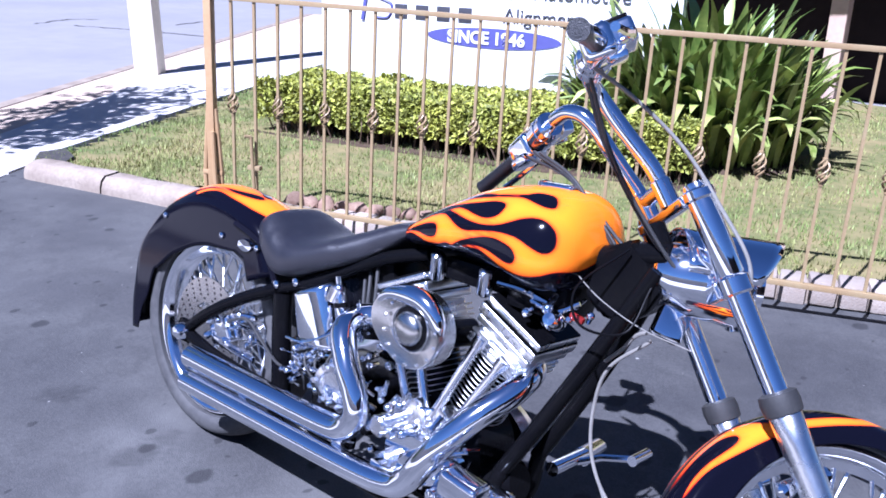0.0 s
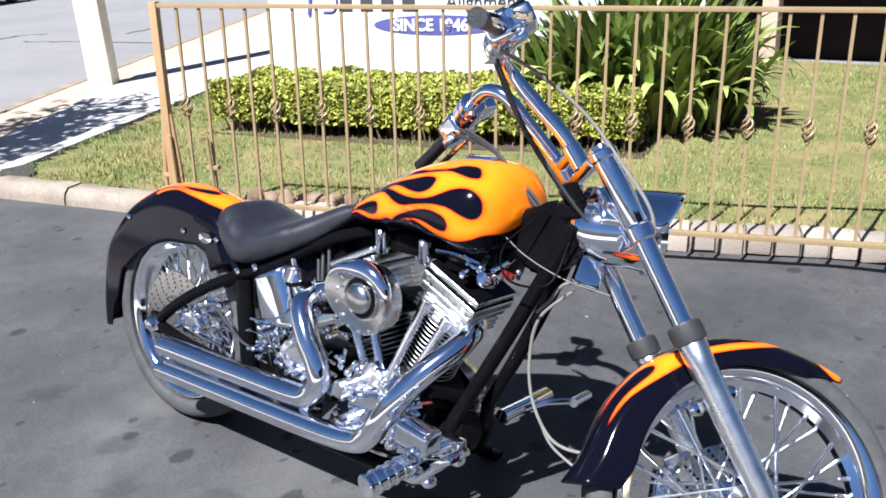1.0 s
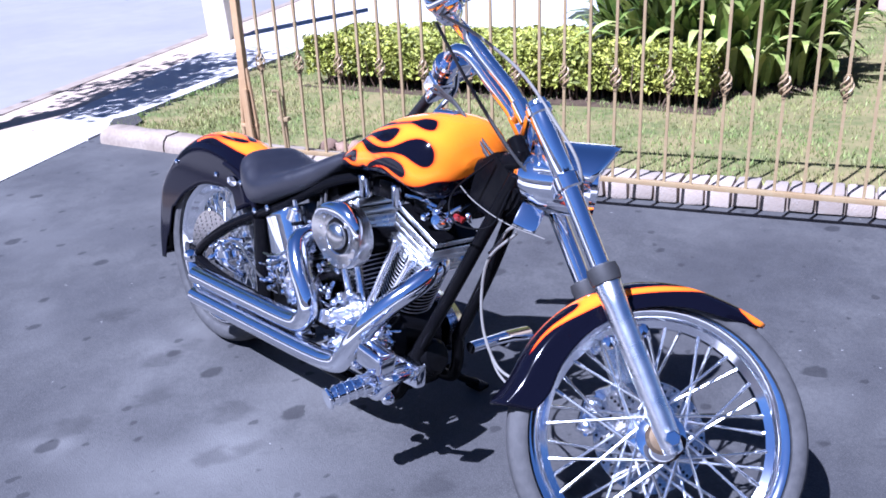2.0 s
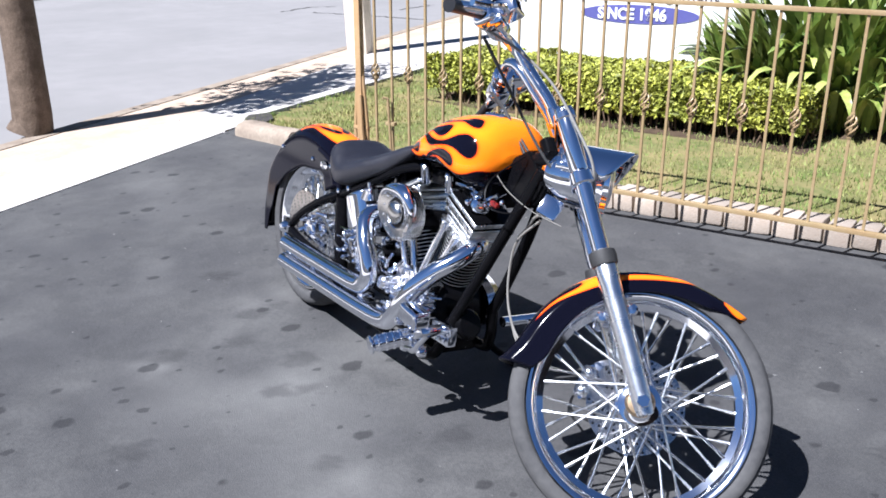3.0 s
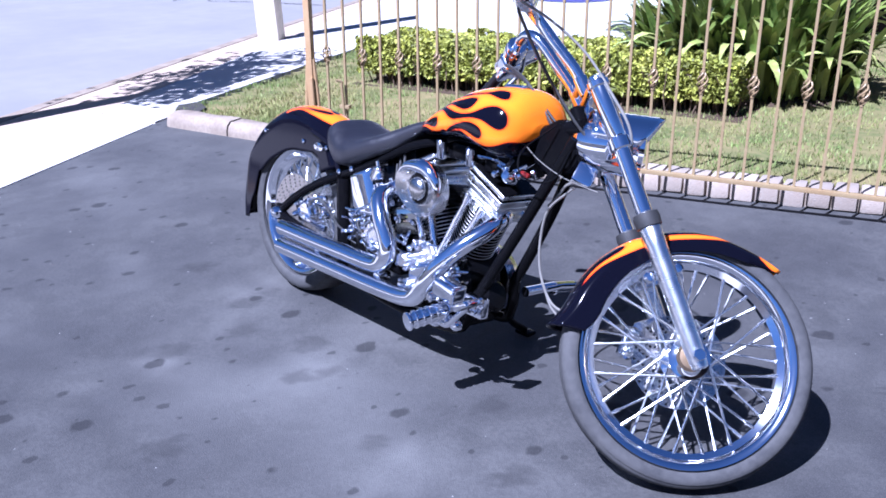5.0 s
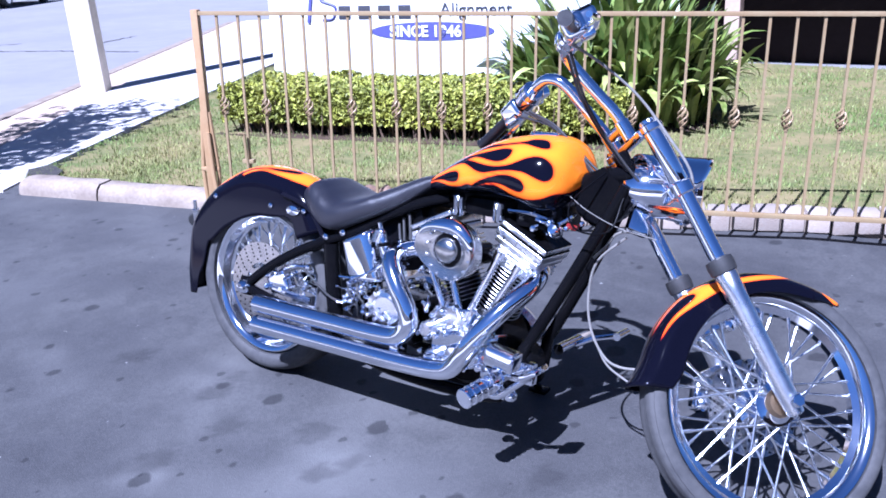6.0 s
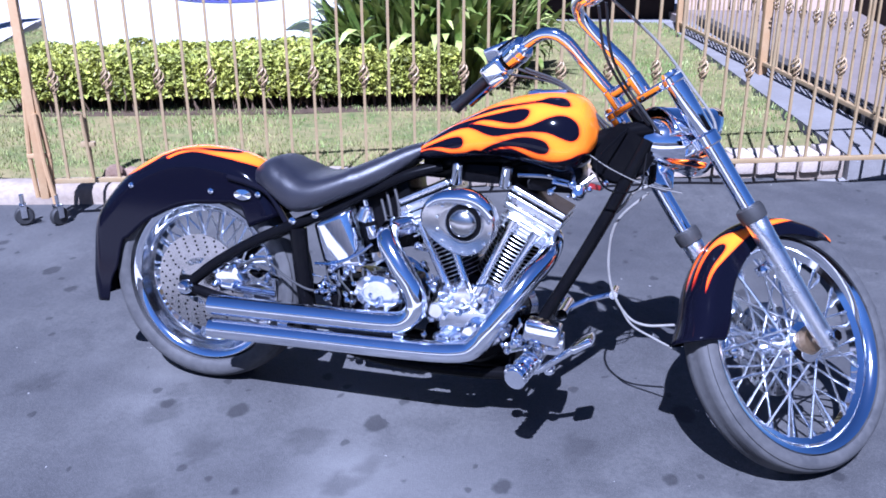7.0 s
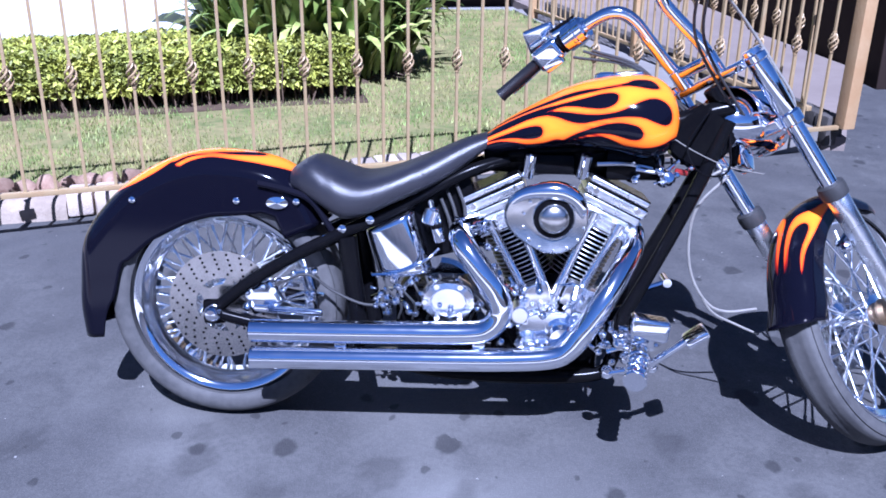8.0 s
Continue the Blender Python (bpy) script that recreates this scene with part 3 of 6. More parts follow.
        if i % 2 == 0:
            m = pose(s, 0, 0.632, 0, 0, random.uniform(0, 90))
            if basket is None:
                basket = add("basket", bm, m=m)
            else:
                again(basket, m)
    return g


GATE = gate()


def side_fence():
    """A fixed fence of the same pickets, from the hinge post back along the yard."""
    g = empty("picket_fence", pose(2.44, 2.76, 0.0, 0, 0, 107.0))
    tagged(g, "bronze-painted iron picket fence with twisted baskets beside the path", "fence")
    model = {o.name.split(".")[0]: o for o in GATE.children if o.name.split(".")[0] in ("picket", "basket")}
    for name, z, h in (("top_rail", 1.03, 0.034), ("bottom_rail", 0.155, 0.026)):
        bm = bmesh.new()
        add_box(bm, (4.2, 0.03, h), pose(2.14, 0, z), 0.003)
        part(name, bm, GATE_PAINT, g)
    for x in (2.1, 4.25):
        bm = bmesh.new()
        add_box(bm, (0.06, 0.06, 1.12), pose(x, 0, 0.54), 0.005)
        part("post", bm, POST_PAINT, g)
    for i in range(38):
        s = 0.11 + 0.1085 * i
        if abs(s - 2.1) > 0.04:
            again(model["picket"], pose(s, 0, 0.59), g)
        if i % 2:
            again(model["basket"], pose(s, 0, 0.585, 0, 0, 37 * i), g)


side_fence()


# ---- hedge, plant, sign ----
def hedge():
    h = empty("hedge", pose(-2.92, 2.62, 0.07, 0, 0, 13.6))
    tagged(h, "clipped yellow-green box hedge with bare dark twigs at its foot", "hedge")
    rnd = random.Random(11)
    LX, LY, H = 2.95, 0.85, 0.36
    verts, faces = [], []

    def leaf(p, size):
        a = Vector((rnd.gauss(0, 1), rnd.gauss(0, 1), rnd.gauss(0, 0.8) + 0.7)).normalized()
        u = a.orthogonal().normalized()
        u = (Matrix.Rotation(rnd.uniform(0, 6.28), 3, a) @ u)
        v = a.cross(u)
        i = len(verts)
        verts.extend([p - u * size, p + v * size * 0.55 + a * size * 0.2, p + u * size, p - v * size * 0.55 + a * size * 0.2])
        faces.append((i, i + 1, i + 2, i + 3))

    for _ in range(28000):
        x, y = rnd.uniform(0, LX), LY * rnd.random()
        top = H * (0.95 + 0.13 * noise.noise(Vector((x * 2.3, y * 2.3, 0))) + 0.12 * noise.noise(Vector((x * 7, y * 7, 5))))
        edge = min(x, LX - x, y) / 0.12
        r = rnd.random()
        if r < 0.55:
            z = top - abs(rnd.gauss(0, 0.025)) - 0.05 * max(0, 1 - edge) ** 2
        else:
            y = abs(rnd.gauss(0, 0.035)) + 0.03 * noise.noise(Vector((x * 3, 0, 4)))
            z = rnd.uniform(0.10, top)
            if z < 0.17 and rnd.random() < 0.6:
                continue
        leaf(Vector((x, y, z)), rnd.uniform(0.011, 0.029))
    for _ in range(1500):
        y = rnd.uniform(0, LY)
        leaf(Vector((abs(rnd.gauss(0, 0.03)) if rnd.random() < 0.5 else LX - abs(rnd.gauss(0, 0.03)), y, rnd.uniform(0.1, H))), 0.018)
    me = bpy.data.meshes.new("leaves")
    me.from_pydata(verts, [], faces)
    me.materials.append(HEDGE_LEAF)
    o = new("leaves", me)
    o.parent = h
    tagged(o, kind="stuff")
    bm = bmesh.new()
    for _ in range(420):
        x, y = rnd.uniform(0.02, LX - 0.02), rnd.uniform(0.03, 0.6)
        add_tube(bm, [(x, y, -0.01), (x + rnd.gauss(0, 0.03), y + rnd.gauss(0, 0.03), 0.12), (x + rnd.gauss(0, 0.06), y + rnd.gauss(0, 0.05), 0.27)], [0.006, 0.005, 0.003], 4, False)
    tagged(part("twig_mass", bm, HEDGE_WOOD, h), kind="stuff")
    bm = bmesh.new()
    add_box(bm, (LX - 0.16, LY - 0.2, 0.2), pose(LX / 2, LY / 2 + 0.08, 0.20), 0.03)
    part("inner_wood", bm, HEDGE_WOOD, h)
    bm = bmesh.new()
    add_box(bm, (LX + 0.1, LY + 0.1, 0.02), pose(LX / 2, LY / 2, 0.0), 0.005)
    part("soil_bed", bm, SOIL, h)
    return h


hedge()


def strap_leaf_mesh(seed, droop=0.0):
    """A broad arching leaf, folded along its rib; droop bends it over."""
    rnd = random.Random(seed)
    bm = bmesh.new()
    length, width = rnd.uniform(0.62, 0.98), rnd.uniform(0.022, 0.036)
    bend = rnd.uniform(0.15, 0.9) + droop
    n = 9
    x = z = 0.0
    a = radians(rnd.uniform(0, 6))
    rows = []
    for i in range(n + 1):
        u = i / n
        w = width * (0.45 + 1.3 * u) * max(0.0, 1 - u ** 3.6) + 0.002
        rows.append([bm.verts.new((x + 0.28 * w * abs(s), s * w, z + 0.22 * w * abs(s))) for s in (-1, 0, 1)])
        a += bend / n * (0.2 + 1.6 * u * u + 0.6 * u)
        x += math.sin(a) * length / n
        z += math.cos(a) * length / n
    for p, q in zip(rows, rows[1:]):
        for k in range(2):
            bm.faces.new((p[k], p[k + 1], q[k + 1], q[k]))
    return bm


STRAP_FILL = material("strap_leaf_mass", (0.08, 0.14, 0.025), 0.36, 0.0, 5, 0.6, second=(0.24, 0.28, 0.06), per_island=0.6)


def strap_plant():
    g = empty("strap_leaf_plant", pose(-0.42, 4.10, 0.06, 0, 0, 30))
    tagged(g, "tall dense clump of glossy strap-leaved green plants beside the hedge", "plant")
    rnd = random.Random(21)

    def stand(rim):
        """A place in the clump: the outer leaves lean out and are shorter."""
        r, a = math.sqrt(rnd.uniform(rim, 1.0)), rnd.uniform(0, 6.283)
        x, y = 0.62 * r * math.cos(a), 0.38 * r * math.sin(a)
        m = pose(x, y, rnd.uniform(0.0, 0.22) * (1.2 - r), rnd.gauss(0, 9), 2 + 17 * r * rnd.random(), math.degrees(math.atan2(y * 1.6, x)) + rnd.gauss(0, 42))
        f = rnd.uniform(0.78, 1.12) * (1.12 - 0.34 * r)
        return m @ Matrix.Diagonal((f, f * 1.15, f, 1))

    shapes = []
    for i in range(290):
        m = stand(0.0 if i % 2 else 0.5)
        if i < 16:
            shapes.append(part("leaf", strap_leaf_mesh(i, 0.9 + 0.12 * i if i % 2 == 0 else 0.1), STRAP_LEAF, g, m=m))
        else:
            again(shapes[rnd.randrange(8) * 2 + i % 2], m, g)
    bm = bmesh.new()
    for i in range(760):
        one = strap_leaf_mesh(100 + i % 40, 1.3 if i % 5 == 0 else 0.0)
        bmesh.ops.transform(one, matrix=stand(0.0), verts=one.verts)
        tmp = bpy.data.meshes.new("tmp")
        one.to_mesh(tmp)
        one.free()
        bm.from_mesh(tmp)
        bpy.data.meshes.remove(tmp)
    tagged(part("inner_foliage", bm, STRAP_FILL, g), kind="stuff")
    bm = bmesh.new()
    add_lathe(bm, [(0.0, 0.06), (0.5, 0.05), (0.80, 0.0)], Matrix.Diagonal((1, 0.62, 1, 1)), 20)
    part("soil_mound", bm, SOIL, g)
    return g


strap_plant()


def letters(name, text, size, m, mat, parent, bold=0.0):
    cu = bpy.data.curves.new(name, "FONT")
    cu.body, cu.size, cu.extrude, cu.offset = text, size, 0.004, bold
    cu.align_x, cu.align_y = "LEFT", "BOTTOM_BASELINE"
    cu.materials.append(mat)
    tmp = bpy.data.objects.new(name, cu)
    scene.collection.objects.link(tmp)
    me = bpy.data.meshes.new_from_object(tmp.evaluated_get(bpy.context.evaluated_depsgraph_get()))
    bpy.data.objects.remove(tmp)
    o = new(name, me)
    o.parent = parent
    o.matrix_basis = m
    return o


def sign():
    g = empty("sign_board", pose(-3.10, 3.42, 0.06, 0, 0, 14))
    tagged(g, "white painted business sign board with dark letters and a blue oval", "sign")
    bm = bmesh.new()
    add_box(bm, (2.62, 0.12, 1.25), pose(1.31, 0.06, 0.78), 0.006)
    part("panel", bm, WHITE_PAINT, g)
    for x in (0.2, 2.4):
        bm = bmesh.new()
        add_box(bm, (0.1, 0.08, 0.4), pose(x, 0.06, 0.1), 0.004)
        part("foot", bm, WHITE_PAINT, g)

    def flat(x, z, deg=0.0):
        return pose(x, -0.004, z, 90, 0, 0) @ pose(0, 0, 0, 0, 0, deg)

    letters("lettering", "Automotive", 0.135, flat(1.645, 0.945), SIGN_DARK, g)
    letters("lettering", "Alignment", 0.135, flat(1.435, 0.785), SIGN_DARK, g)
    bm = bmesh.new()
    add_lathe(bm, [(1.0, 0.0), (1.0, 0.004), (0.0, 0.004)], pose(1.365, -0.001, 0.672, 90, 0, 0) @ Matrix.Diagonal((0.49, 0.068, 1, 1)), 48)
    part("oval", bm, SIGN_BLUE, g, "slate-blue painted oval")
    letters("oval_lettering", "SINCE 1946", 0.115, pose(1.03, -0.0075, 0.634, 90, 0, 0), WHITE_PAINT, g, 0.003)
    # the two name lines as plain bars
    for x, z, k in ((0.79, 0.985, 5), (0.66, 0.815, 4)):
        for i in range(k):
            bm = bmesh.new()
            add_box(bm, (0.10, 0.006, 0.10), pose(x + 0.165 * i, -0.002, z), 0.002)
            part("name_bar", bm, SIGN_DARK, g)
    bm = bmesh.new()
    add_tube(bm, [(0.35, -0.001, 0.74), (0.40, -0.001, 1.04)], 0.018, 4)
    add_tube(bm, spline([(0.42, -0.001, 1.05), (0.58, -0.001, 1.05), (0.54, -0.001, 0.95), (0.46, -0.001, 0.91), (0.58, -0.001, 0.86), (0.56, -0.001, 0.77), (0.47, -0.001, 0.76)], 6), 0.012, 4)
    part("initial_mark", bm, SIGN_BLUE, g)
    return g


sign()

# ---- pole, tree, far side ----
bm = bmesh.new()
add_box(bm, (0.25, 0.22, 5.0), pose(0, 0, 2.45), 0.02)
tagged(part("street_pole", bm, material("pale_pole", (0.72, 0.64, 0.52), 0.8, 0.0, 5, 0.4, 0.3, 60), m=pose(-6.22, 3.98, 0.0, 0, -2, 35)), "thick cream-painted square post beside the pavement", "post")


def street_tree():
    g = empty("street_tree", pose(-4.08, -0.10, -0.01))
    tagged(g, "street tree with a brown trunk shading the pavement", "tree")
    rnd = random.Random(31)
    bm = bmesh.new()
    add_tube(bm, spline([(0, 0, 0), (0.0, 0.03, 0.15), (-0.06, 0.06, 1.2), (-0.1, 0.1, 2.2)], 5), [0.17, 0.16, 0.15, 0.145, 0.14, 0.14, 0.135, 0.13, 0.13, 0.125, 0.12, 0.12, 0.12, 0.115, 0.11, 0.10], 14)
    part("trunk", bm, BARK, g)
    tips = []
    bm = bmesh.new()
    for i in range(11):
        a = i * 2.4
        r = rnd.uniform(0.45, 1.0)
        e = Vector((-0.33 + DS.x * 1.55 * r * math.cos(a) + NS.x * 0.55 * r * math.sin(a), 0.265 + DS.y * 1.55 * r * math.cos(a) + NS.y * 0.55 * r * math.sin(a), rnd.uniform(2.9, 3.7)))
        b = Vector((-0.1, 0.1, rnd.uniform(1.8, 2.2)))
        pts = spline([b, b.lerp(e, 0.5) + Vector((0, 0, 0.2)), e], 4)
        add_tube(bm, pts, [0.05 - 0.04 * k / len(pts) for k in range(len(pts))], 7)
        tips += pts[3:]
    part("limbs", bm, BARK, g)
    verts, faces = [], []
    for p in tips:
        if p.z < 2.75:
            continue
        for _ in range(6):
            c = p + Vector((rnd.gauss(0, 0.24), rnd.gauss(0, 0.24), rnd.gauss(0, 0.12)))
            for _ in range(7):
                q = c + Vector((rnd.gauss(0, 0.06), rnd.gauss(0, 0.06), rnd.gauss(0, 0.05)))
                u = Vector((rnd.gauss(0, 1), rnd.gauss(0, 1), rnd.gauss(0, 1))).normalized() * 0.055
                v = u.orthogonal().normalized() * 0.028
                k = len(verts)
                verts += [q - u, q + v, q + u, q - v]
                faces.append((k, k + 1, k + 2, k + 3))
    me = bpy.data.meshes.new("crown")
    me.from_pydata(verts, [], faces)
    me.materials.append(TREE_LEAF)
    o = new("crown", me)
    o.parent = g
    tagged(o, kind="stuff")


street_tree()



def wall(name, size, m, mat, label):
    bm = bmesh.new()
    add_box(bm, size, pose(0, 0, size[2] / 2), 0.01)
    return tagged(part(name, bm, mat, m=m, smooth=False), label, "wall", kind="structure")


# back and yard walls carry their shade in the near-black colour
wall("wall_back", (7.2, 0.25, 3.2), pose(-2.5, 8.6, -0.05, 0, 0, 4), SHADED_WALL, "building wall behind the lawn, its shade put into a near-black brown")
# unseen overhang, added above the view to keep sun off the back wall
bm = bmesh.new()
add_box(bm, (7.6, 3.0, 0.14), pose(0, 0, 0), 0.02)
tagged(part("eave", bm, SHADED_WALL, m=pose(-2.6, 7.9, 2.7, 0, 0, 4), smooth=False), "unseen slab added overhead to shade the back wall", "roof", kind="structure")
wall("wall_yard", (0.25, 6.0, 3.0), pose(3.30, 7.2, -0.05, 0, 0, 4), SHADED_WALL, "wall beside the yard, its shade put into a near-black brown")


def ribbed_fence():
    g = empty("board_fence", pose(1.12, 8.95, -0.02, 0, 0, 3))
    tagged(g, "sunlit pale pinkish board fence at the end of the yard", "fence")
    bm = bmesh.new()
    add_box(bm, (0.105, 0.03, 1.7), pose(0, 0, 0.85), 0.004)
    first = None
    for i in range(20):
        m = pose(0.06 + 0.118 * i, random.uniform(-0.006, 0.006), 0, 0, 0, 0)
        if first is None:
            first = part("board", bm, PINK_STUCCO, g, m=m)
        else:
            again(first, m, g)
    for z in (0.35, 1.4):
        bm = bmesh.new()
        add_box(bm, (2.4, 0.04, 0.08), pose(1.18, 0.04, z), 0.004)
        part("fence_rail", bm, PINK_STUCCO, g)


ribbed_fence()
bm = bmesh.new()
add_box(bm, (0.16, 0.16, 2.6), pose(0, 0, 1.3), 0.01)
tagged(part("eave_post", bm, PINK_STUCCO, m=pose(-0.72, 7.95, 0.0)), "pale pinkish post below the added overhang", "post")
# unseen walls added behind and beside the walk for the chrome to reflect
wall("wall_front", (26, 0.3, 2.3), pose(3, -9.0, -0.05, 0, 0, 4), material("brown_stucco", (0.62, 0.56, 0.50), 0.9, 0.0, 2, 0.5, 0.4, 60), "unseen pale wall added behind the walk for reflections")
wall("wall_side", (0.3, 12, 4.0), pose(12, -3, -0.05), SHADED_WALL, "unseen dark wall added at the side for reflections")


# ---- far side of the street ----
def car(m, paint, label, long=4.5):
    g = empty("parked_car", m)
    tagged(g, label, "car", group="cars along the street")
    k = long / 4.5
    bm = bmesh.new()
    prof = [(-2.22, 0.35), (-2.25, 0.70), (-2.1, 0.88), (-1.2, 0.95), (0.95, 0.97), (2.0, 0.86), (2.22, 0.62), (2.2, 0.35)]
    add_loft(bm, [[(x * k, y, z) for x, z in prof] for y in (-0.86, 0.86)])
    bmesh.ops.bevel(bm, geom=list(bm.edges), offset=0.06, segments=2, affect="EDGES")
    part("body", bm, paint, g)
    bm = bmesh.new()
    add_loft(bm, [[(-1.45 * k, s * 0.80, 0.93), (-1.05 * k, s * 0.66, 1.42), (0.35 * k, s * 0.66, 1.44), (1.05 * k, s * 0.80, 0.95)] for s in (-1, 1)])
    bmesh.ops.bevel(bm, geom=list(bm.edges), offset=0.05, segments=2, affect="EDGES")
    part("cabin", bm, paint, g)
    for s in (-1, 1):
        bm = bmesh.new()
        add_loft(bm, [[(-1.22 * k, s * 0.80 + s * d, 0.99), (-0.98 * k, s * 0.70 + s * d, 1.34), (0.30 * k, s * 0.70 + s * d, 1.36), (0.82 * k, s * 0.80 + s * d, 0.99)] for d in (0.0, 0.012)])
        part("window", bm, CAR_GLASS, g)
        for x in (-1.38, 1.38):
            w = empty("wheel", pose(x * k, s * 0.80, 0.32, 90, 0, 0), g)
            bm = bmesh.new()
            add_lathe(bm, [(0.20, -0.10), (0.30, -0.10), (0.325, -0.06), (0.325, 0.06), (0.30, 0.10), (0.20, 0.10)], seg=24)
            part("tyre", bm, TYRE, w)
            bm = bmesh.new()
            add_lathe(bm, [(0.0, -0.102), (0.19, -0.106), (0.21, -0.09), (0.21, 0.09), (0.19, 0.106), (0.0, 0.102)], seg=20)
            part("rim", bm, DULL_CHROME, w)
    bm = bmesh.new()
    add_box(bm, (0.06, 1.5, 0.10), pose(2.2 * k, 0, 0.45), 0.02)
    part("bumper", bm, DULL_CHROME, g)
    return g


CAR_GLASS = material("car_glass", (0.02, 0.025, 0.03), 0.06, 0.0, 3, 0.2)
DIR_S = math.degrees(math.atan2(DS.y, DS.x))
for s, label, colour, long in ((22.6, "dark parked saloon car across the street", (0.03, 0.03, 0.035), 4.4), (27.6, "dark red parked car across the street", (0.12, 0.02, 0.02), 4.7), (33.0, "silver-blue parked car across the street", (0.42, 0.46, 0.52), 4.4), (44.0, "white parked van across the street", (0.7, 0.7, 0.68), 4.8), (51.0, "dark blue parked car across the street", (0.04, 0.05, 0.10), 4.4)):
    x, y = st(13.0, s)
    car(pose(x, y, -0.05, 0, 0, DIR_S), material("car_paint", colour, 0.25, 0.1, 3, 0.2, coat=0.5), label, long)
slab("far_pavement", [st(14.4, -60), st(14.4, 120), st(17.0, 120), st(17.0, -60)], -0.15, 0.06, CONCRETE, "pale far pavement", "pavement")
wx, wy = st(22, 35)
wall("wall_far", (90, 0.4, 4.0), pose(wx, wy, -0.1, 0, 0, DIR_S), material("far_wall", (0.62, 0.56, 0.50), 0.9, 0.0, 0.4, 0.6, 0.3, 20, second=(0.20, 0.17, 0.15)), "far pale house fronts across the street")


def far_hedge():
    rnd = random.Random(77)
    verts, faces = [], []
    for _ in range(9000):
        s, q, z = rnd.uniform(5, 75), 18.5 + rnd.gauss(0, 0.5), abs(rnd.gauss(0, 1.1)) * (1.2 + 0.6 * noise.noise(Vector((rnd.random(), 0, 0))))
        x, y = st(q, s)
        c = Vector((x, y, z))
        u = Vector((rnd.gauss(0, 1), rnd.gauss(0, 1), rnd.gauss(0, 1))).normalized() * 0.22
        v = u.orthogonal().normalized() * 0.14
        k = len(verts)
        verts += [c - u, c + v, c + u, c - v]
        faces.append((k, k + 1, k + 2, k + 3))
    me = bpy.data.meshes.new("far_shrubs")
    me.from_pydata(verts, [], faces)
    me.materials.append(TREE_LEAF)
    tagged(new("far_shrubs", me), "dark shrubs along the far pavement", "shrubs", kind="stuff")


far_hedge()


def rough_stones():
    """Reddish stones bedded between the kerb and the grass."""
    g = empty("stone_edging", pose(0, 0, 0))
    tagged(g, "rough reddish stones bedded behind the kerb", "edging", kind="structure")
    rnd = random.Random(15)
    a, b = Vector(KERB[1]), Vector(KERB[2])
    d = (b - a).normalized()
    n = Vector((-d.y, d.x))
    shapes = []
    for i in range(11):
        p = a + d * (-0.25 + 0.085 * i) + n * (0.215 + rnd.uniform(-0.02, 0.02))
        m = pose(p.x, p.y, 0.085, rnd.uniform(-15, 15), rnd.uniform(-15, 15), rnd.uniform(0, 360)) @ Matrix.Diagonal((rnd.uniform(0.8, 1.3), rnd.uniform(0.8, 1.2), rnd.uniform(0.7, 1.1), 1))
        if i < 4:
            bm = bmesh.new()
            bmesh.ops.create_icosphere(bm, subdivisions=2, radius=0.048)
            for v in bm.verts:
                v.co *= 1 + 0.35 * noise.noise(v.co * 24 + Vector((i * 3, 0, 0)))
            shapes.append(part("stone", bm, STONE, g, m=m))
        else:
            again(shapes[rnd.randrange(4)], m, g)


STONE = material("reddish_stone", (0.30, 0.21, 0.15), 0.9, 0.0, 14, 0.7, 0.6, 90, second=(0.17, 0.10, 0.07), per_object=0.3, spec=0.15)
rough_stones()

# ---- the motorcycle ----
# Its own frame: x forward, y to its left, z up from the ground; it leans on its stand.
BIKE = empty("motorcycle", pose(0, 0.06, 0) @ pose(0, 0, 0, 0, 0, -2.2) @ pose(0, 0, 0, -9.0, 0, 0))
tagged(BIKE, "black and chrome custom motorcycle with orange flames, leaning on its stand", "motorcycle")
RAKE, STEER = 34.0, 51.0
FORK = pose(1.614, 0, 0.287) @ pose(0, 0, 0, 0, -RAKE, 0) @ pose(0, 0, 0, 0, 0, STEER) @ pose(0, 0.042, -0.016)   # x ahead, y left, z up the fork


def bpart(name, bm, mat, parent=None, label="", m=None, smooth=True):
    return part(name, bm, mat, parent or BIKE, label, smooth, m)


